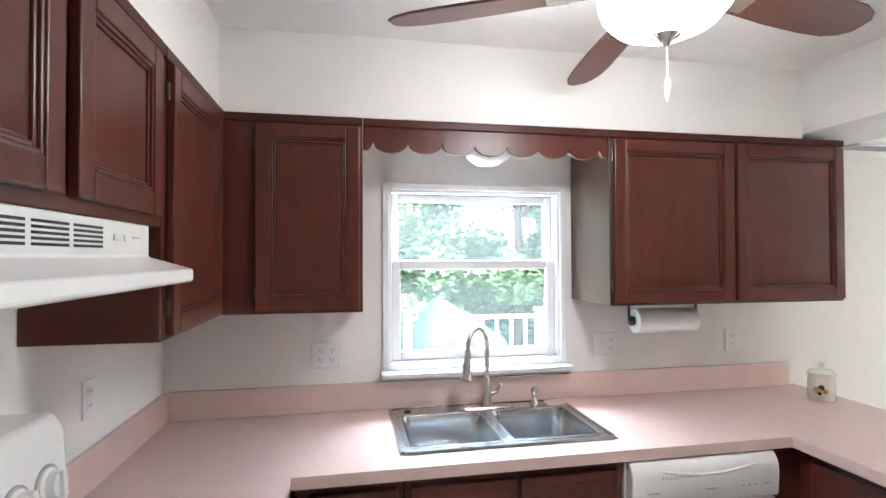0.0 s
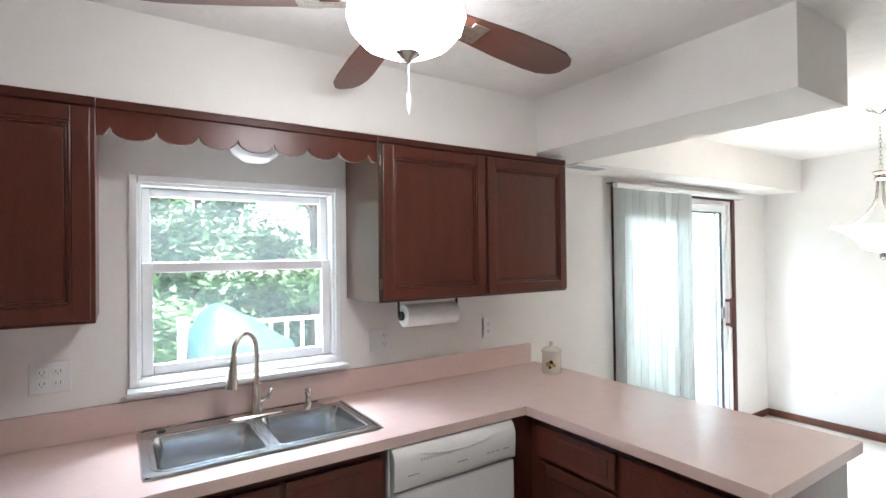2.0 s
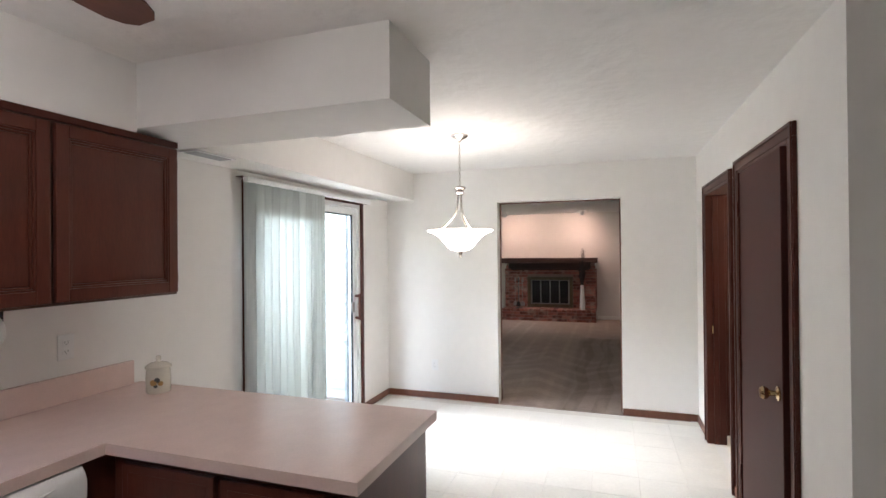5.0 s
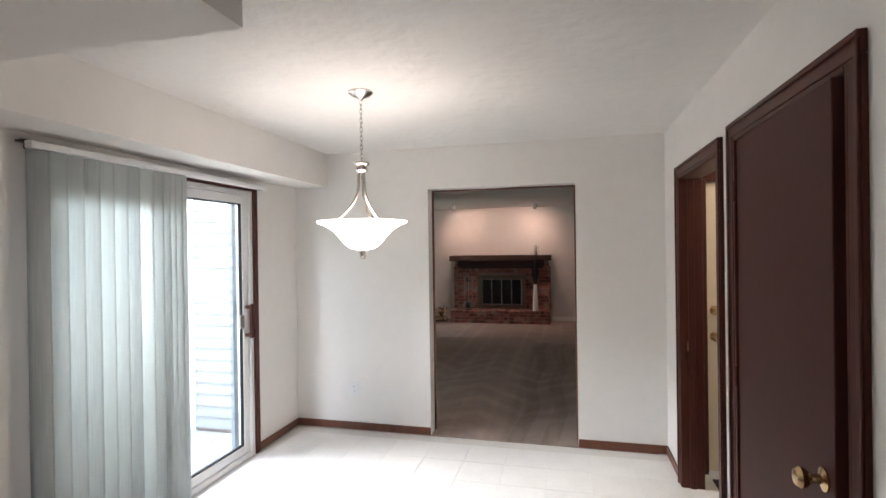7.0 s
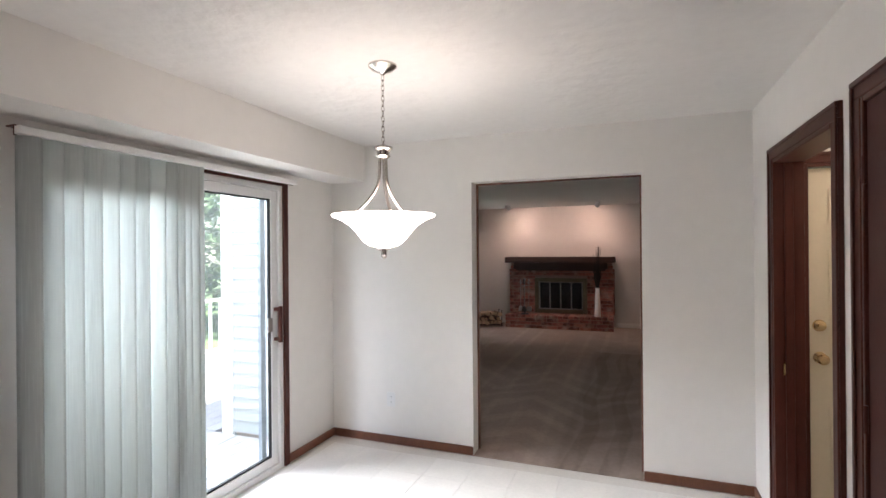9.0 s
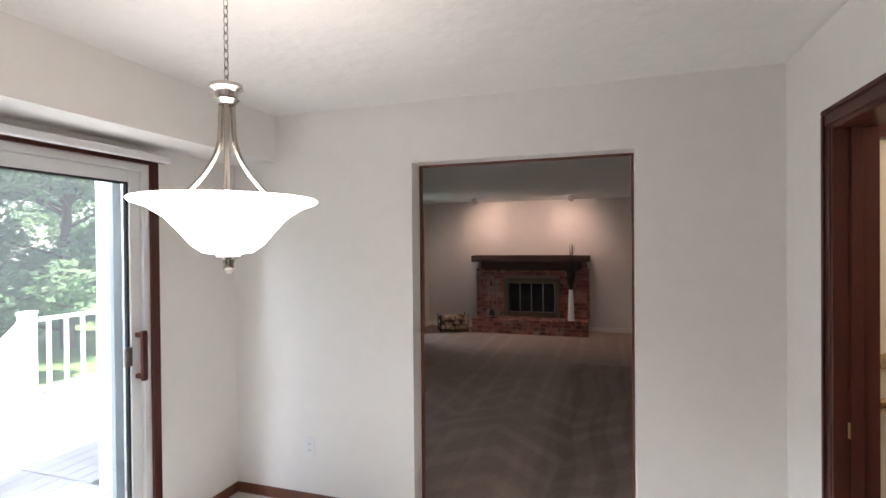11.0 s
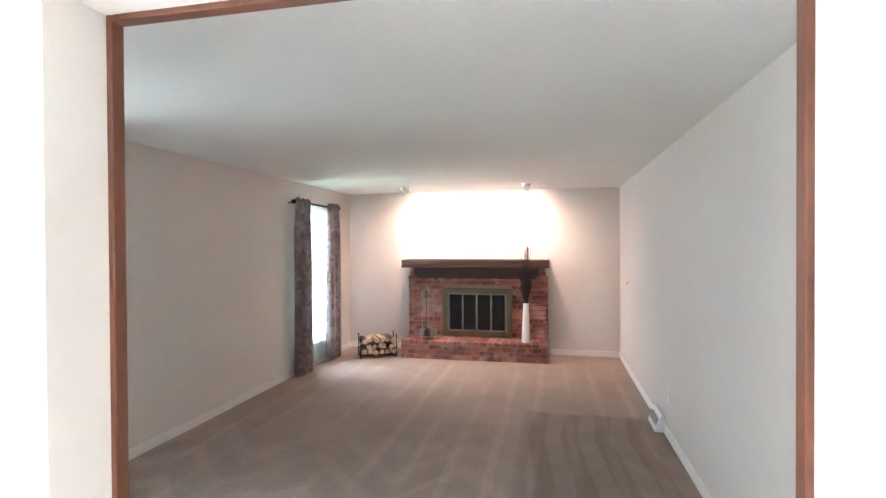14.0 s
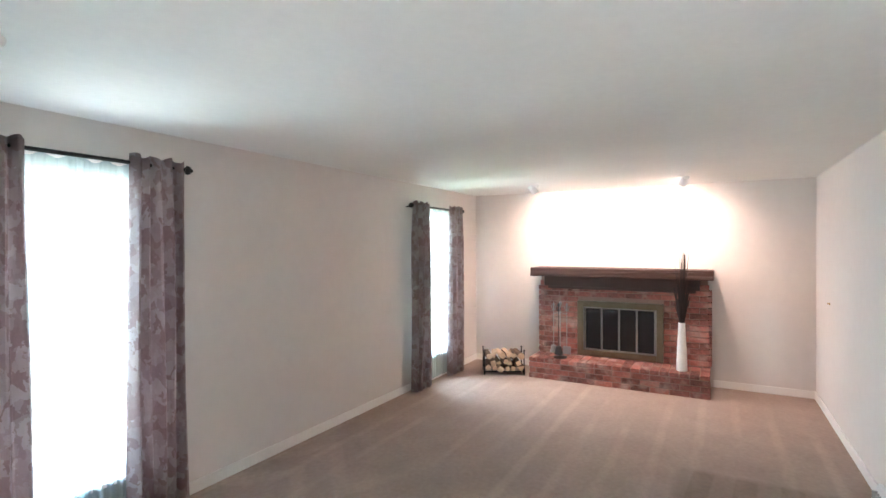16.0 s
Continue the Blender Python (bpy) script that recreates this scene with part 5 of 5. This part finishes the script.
# covered patio furniture
tarp = root("covered_grill", (1.15, 4.95, -0.115), "grill under a green tarp on the deck", "tarp cover")
s = Shape()
prof = [(-0.57, 0.0), (-0.56, 0.4), (-0.55, 0.8), (-0.53, 1.08), (-0.46, 1.19), (-0.38, 1.27), (-0.32, 1.29), (-0.22, 1.285), (-0.10, 1.23), (0.04, 1.13), (0.18, 1.01), (0.34, 0.87), (0.46, 0.68), (0.53, 0.4), (0.57, 0.0)]
rows = []
for j in range(25):
    a = j / 24
    y = -0.42 + 0.84 * a
    k = math.sin(math.pi * (0.16 + 0.68 * a)) ** 0.45
    row = []
    for x, z in prof:
        fold = 0.022 * math.sin(11 * x + 7 * y + 2.2 * math.sin(5 * z)) + 0.014 * math.sin(23 * x - 9 * y + 6 * z)
        row.append(s.bm.verts.new((x * (0.8 + 0.2 * k) + fold * 0.5, y + fold * (1.3 - z) * 0.8, z * k + fold * min(1, z))))
    rows.append(row)
for a, b in zip(rows, rows[1:]):
    for k in range(len(prof) - 1):
        s.bm.faces.new((a[k], a[k + 1], b[k + 1], b[k]))
s.bm.faces.new(rows[0]), s.bm.faces.new(rows[-1][::-1])
s.done("cover", TARP, tarp, smooth=True)


def railing(p, q, label):
    """A white deck railing from p to q, with posts, two rails and balusters."""
    p, q = Vector(p), Vector(q)
    d = q - p
    ob = root("deck_railing", Matrix.Translation(p) @ pose(0, 0, 0, 0, 0, math.degrees(math.atan2(d.y, d.x))), label, "railing", "deck railings")
    L = d.length
    n = max(1, round(L / 1.7))
    post = None
    for k in range(n + 1):
        if post is None:
            post = Shape().box((-0.05, -0.05, 0), (0.05, 0.05, 0.99)).box((-0.06, -0.06, 0.99), (0.06, 0.06, 1.02)).done("post", WHITE, ob, bevel=0.006)
        else:
            o = post.copy()
            scene.collection.objects.link(o)
            o.location = (L * k / n, 0, 0)
    Shape().box((0, -0.045, 0.89), (L, 0.045, 0.93)).done("top_rail", WHITE, ob, bevel=0.005)
    Shape().box((0, -0.02, 0.08), (L, 0.02, 0.13)).done("bottom_rail", WHITE, ob, bevel=0.005)
    m = int(L / 0.19)
    bal = None
    for k in range(1, m):
        if bal is None:
            bal = Shape().box((-0.019, -0.019, 0.131), (0.019, 0.019, 0.889)).done("baluster", WHITE, ob, (L * k / m, 0, 0))
        else:
            o = bal.copy()
            scene.collection.objects.link(o)
            o.location = (L * k / m, 0, 0)


DZ = -0.115
railing((0.70, 6.45, DZ), (4.3, 6.45, DZ), "white wooden deck railing along the garden")
railing((6.6, 6.2, DZ), (9.8, 6.2, DZ), "white wooden deck railing beyond the house corner")
railing((6.5, 6.15, DZ), (5.0, 4.1, DZ), "white wooden deck railing at the steps")


def tree(at, height, spread, leaves, seed, label, low=0.1):
    """A tapered trunk with limbs and a crown of many small leaves in uneven clumps."""
    rnd = random.Random(seed)
    ob = root("tree", at, label, "tree", "trees behind the deck")
    s = Shape()
    top = height * 0.85
    s.tube([(0, 0, 0), (0.05, 0.02, top * 0.35), (-0.06, 0.05, top * 0.7), (0.02, 0, top)], [0.16, 0.12, 0.08, 0.03], 9)
    tips = []
    for k in range(26):
        z = height * rnd.uniform(low, 0.85)
        a, r = rnd.uniform(0, 6.283), spread * rnd.uniform(0.35, 1.0) * (1.05 - 0.55 * (z / height))
        e = Vector((r * math.cos(a), r * math.sin(a), z + rnd.uniform(0.1, 0.5)))
        s.tube([(0, 0, z * 0.85), (e * 0.5 + Vector((0, 0, z * 0.45)))[:], e[:]], [0.05, 0.03, 0.01], 5)
        tips += [(e, rnd.uniform(0.5, 0.95)), (e * 0.6 + Vector((0, 0, z * 0.4)), rnd.uniform(0.4, 0.7))]
    s.done("trunk", TRUNK, ob, smooth=True)
    vs, fs = [], []
    for k in range(leaves):
        c, r = rnd.choice(tips)
        d = Vector((rnd.gauss(0, 1), rnd.gauss(0, 1), rnd.gauss(0, 0.8)))
        p = c + d.normalized() * r * rnd.random() ** 0.4
        sz = rnd.uniform(0.07, 0.145)
        u = Vector((rnd.gauss(0, 1), rnd.gauss(0, 1), rnd.gauss(0, 0.5))).normalized()
        w = u.cross(Vector((rnd.gauss(0, 0.5), rnd.gauss(0, 0.5), 1))).normalized()
        i = len(vs)
        vs += [p - u * sz, p + w * sz * 0.5, p + u * sz, p - w * sz * 0.5]
        fs.append((i, i + 1, i + 2, i + 3))
    me = bpy.data.meshes.new("leaves")
    me.from_pydata(vs, [], fs)
    me.materials.append(LEAF)
    o = new("leaves", me)
    o.parent = ob
    tagged(o, kind="stuff")
    return ob


first = [tree((-4.5, 11.5, -0.76), 7.5, 3.0, 21000, 21, "leafy green tree behind the deck", 0.04), tree((-0.2, 10.6, -0.76), 7.0, 2.9, 21000, 22, "leafy green tree behind the deck", 0.04), tree((4.0, 11.6, -0.76), 8.0, 3.1, 21000, 23, "leafy green tree behind the deck", 0.04)]
for k, (x, y, rz, src) in enumerate(((7.6, 11.0, 70, 0), (11.2, 12.2, 140, 1), (14.8, 11.4, 20, 2), (-8.5, 12.5, 200, 1), (2.0, 15.5, 110, 0), (6.2, 15.5, 250, 1), (-3.0, 15.5, 300, 2), (10.5, 16.5, 33, 2), (15.5, 16.5, 80, 0), (20.0, 14.0, 190, 1))):
    copy_thing(first[src], pose(x, y, -0.76, 0, 0, rz))

# ---- pieces: bricks, floor tiles, deck boards, siding ----


def pieces(name, mesh, parent, places):
    for m in places:
        o = new(name, mesh)
        o.parent, o.matrix_basis = parent, m


def piece_mesh(name, size, material, bevel):
    s = Shape().box([-c / 2 for c in size], [c / 2 for c in size])
    bmesh.ops.bevel(s.bm, geom=s.bm.edges[:], offset=bevel, segments=1, affect="EDGES")
    ob = s.done(name, material)
    me = ob.data
    bpy.data.objects.remove(ob)
    return me


rnd = random.Random(9)
bl, bh, gap, bd = 0.197, 0.058, 0.011, 0.045
lengths = {}


def brick_rows(y0, y1, z0, z1, x, skip=None):
    row, z = 0, z0
    while z + bh <= z1 + 0.01:
        y = y0 - (row % 2) * (bl + gap) / 2
        while y < y1 - 0.03:
            a, b = max(y, y0), min(y + bl, y1)
            parts = [(a, b)]
            if skip and z + bh > skip[2] and z < skip[3]:
                parts = [(a, min(b, skip[0])), (max(a, skip[1]), b)]
            for p, q in parts:
                if q - p > 0.03:
                    key = round((q - p) / 0.02) * 0.02
                    key = min(key, q - p + 0.004)
                    key = round(key, 3)
                    if key not in lengths:
                        lengths[key] = piece_mesh("brick", (bd, key, bh), BRICK, 0.004)
                    m = Matrix.Translation((x + bd / 2 - 0.002 + rnd.uniform(-0.003, 0.004) - ox, (p + q) / 2 - oy, z + bh / 2)) @ pose(0, 0, 0, rnd.uniform(-0.5, 0.5), 0, rnd.uniform(-0.6, 0.6))
                    pieces("brick", lengths[key], fire, [m])
            y += bl + gap
        z += bh + gap
        row += 1


brick_rows(FY0, FY1, HZ + 0.012, 1.285, FX, (BY0 - 0.03, BY1 + 0.03, BZ0 - 0.03, BZ1 + 0.02))
brick_rows(FY0 - 0.022, FY1 + 0.015, 0.006, HZ - 0.06, HX)
top = piece_mesh("brick", (0.197, 0.0925, 0.05), BRICK, 0.004)
y = FY0 + 0.03
while y < FY1 + 0.0:
    for x in (HX + 0.098, HX + 0.098 + 0.208, HX + 0.098 + 0.416):
        pieces("brick", top, fire, [Matrix.Translation((x - ox, y - oy, HZ - 0.024 + rnd.uniform(-0.002, 0.002)))])
    y += 0.1035
side = piece_mesh("brick", (0.09, 0.045, bh), BRICK, 0.004)
for k in range(13):
    z = HZ + 0.012 + bh / 2 + k * (bh + gap)
    for yy in (FY0 - 0.008, FY1 + 0.008):
        for x in (FX + 0.075, FX + 0.165):
            pieces("brick", side, fire, [Matrix.Translation((x - ox + (k % 2) * 0.008, yy - oy, z))])

T = 0.305
tile = piece_mesh("tile", (T - 0.0015, T - 0.0015, 0.006), VINYL, 0.0008)
floor_ob = bpy.data.objects["floor_base"]
for i in range(21):
    for j in range(11):
        x, y = -0.70 + T * i, YS + T * (j + 0.5) - 0.03
        if x < XD - 0.02 and y < YW + 0.02:
            if x < 1.5 and y > 1.8:
                continue
            pieces("tile", tile, floor_ob, [Matrix.Translation((x, y, -0.002)) @ pose(0, 0, 0, 0, 0, 90 * rnd.randrange(4))])

deck = tagged(root("deck", (0, 0, DZ), "", "deck"), "weathered grey wooden deck behind the house", "deck", kind="structure")
Shape().box((-4.0, YW + 0.14, -0.2), (5.35, 6.5, -0.045)).box((5.35, YA + 0.16, -0.2), (10, 6.5, -0.045)).done("joists", TRUNK, deck)
long_board = piece_mesh("plank", (9.34, 0.138, 0.034), DECK, 0.004)
far_board = piece_mesh("plank", (4.58, 0.138, 0.034), DECK, 0.004)
for k in range(28):
    y = YW + 0.22 + 0.1445 * k
    pieces("plank", long_board, deck, [Matrix.Translation((0.68, y, -0.02))])
    if y > YA + 0.22:
        pieces("plank", far_board, deck, [Matrix.Translation((7.655, y, -0.02))])

sid = tagged(root("siding", (5.372, 2.96, -0.1), "", "siding"), "white clapboard siding on the house corner", "siding", kind="structure")
Shape().box((0.0112, -0.53, -0.1), (0.0126, 0.42, 2.8)).box((0.0132, 0.405, -0.1), (0.15, 0.535, 2.8)).done("sheathing", SIDING, sid)
s = Shape().prism([(-0.017, 0.0), (0.011, 0.0), (0.011, 0.112), (0.008, 0.112)], -0.52, 0.42, "y")
ob = s.done("board", SIDING)
me = ob.data
bpy.data.objects.remove(ob)
for k in range(26):
    pieces("board", me, sid, [Matrix.Translation((0, 0, 0.01 + 0.109 * k))])
Shape().box((-0.022, 0.42, -0.1), (0.011, 0.545, 2.8)).done("corner_board", WHITE, sid, bevel=0.004)
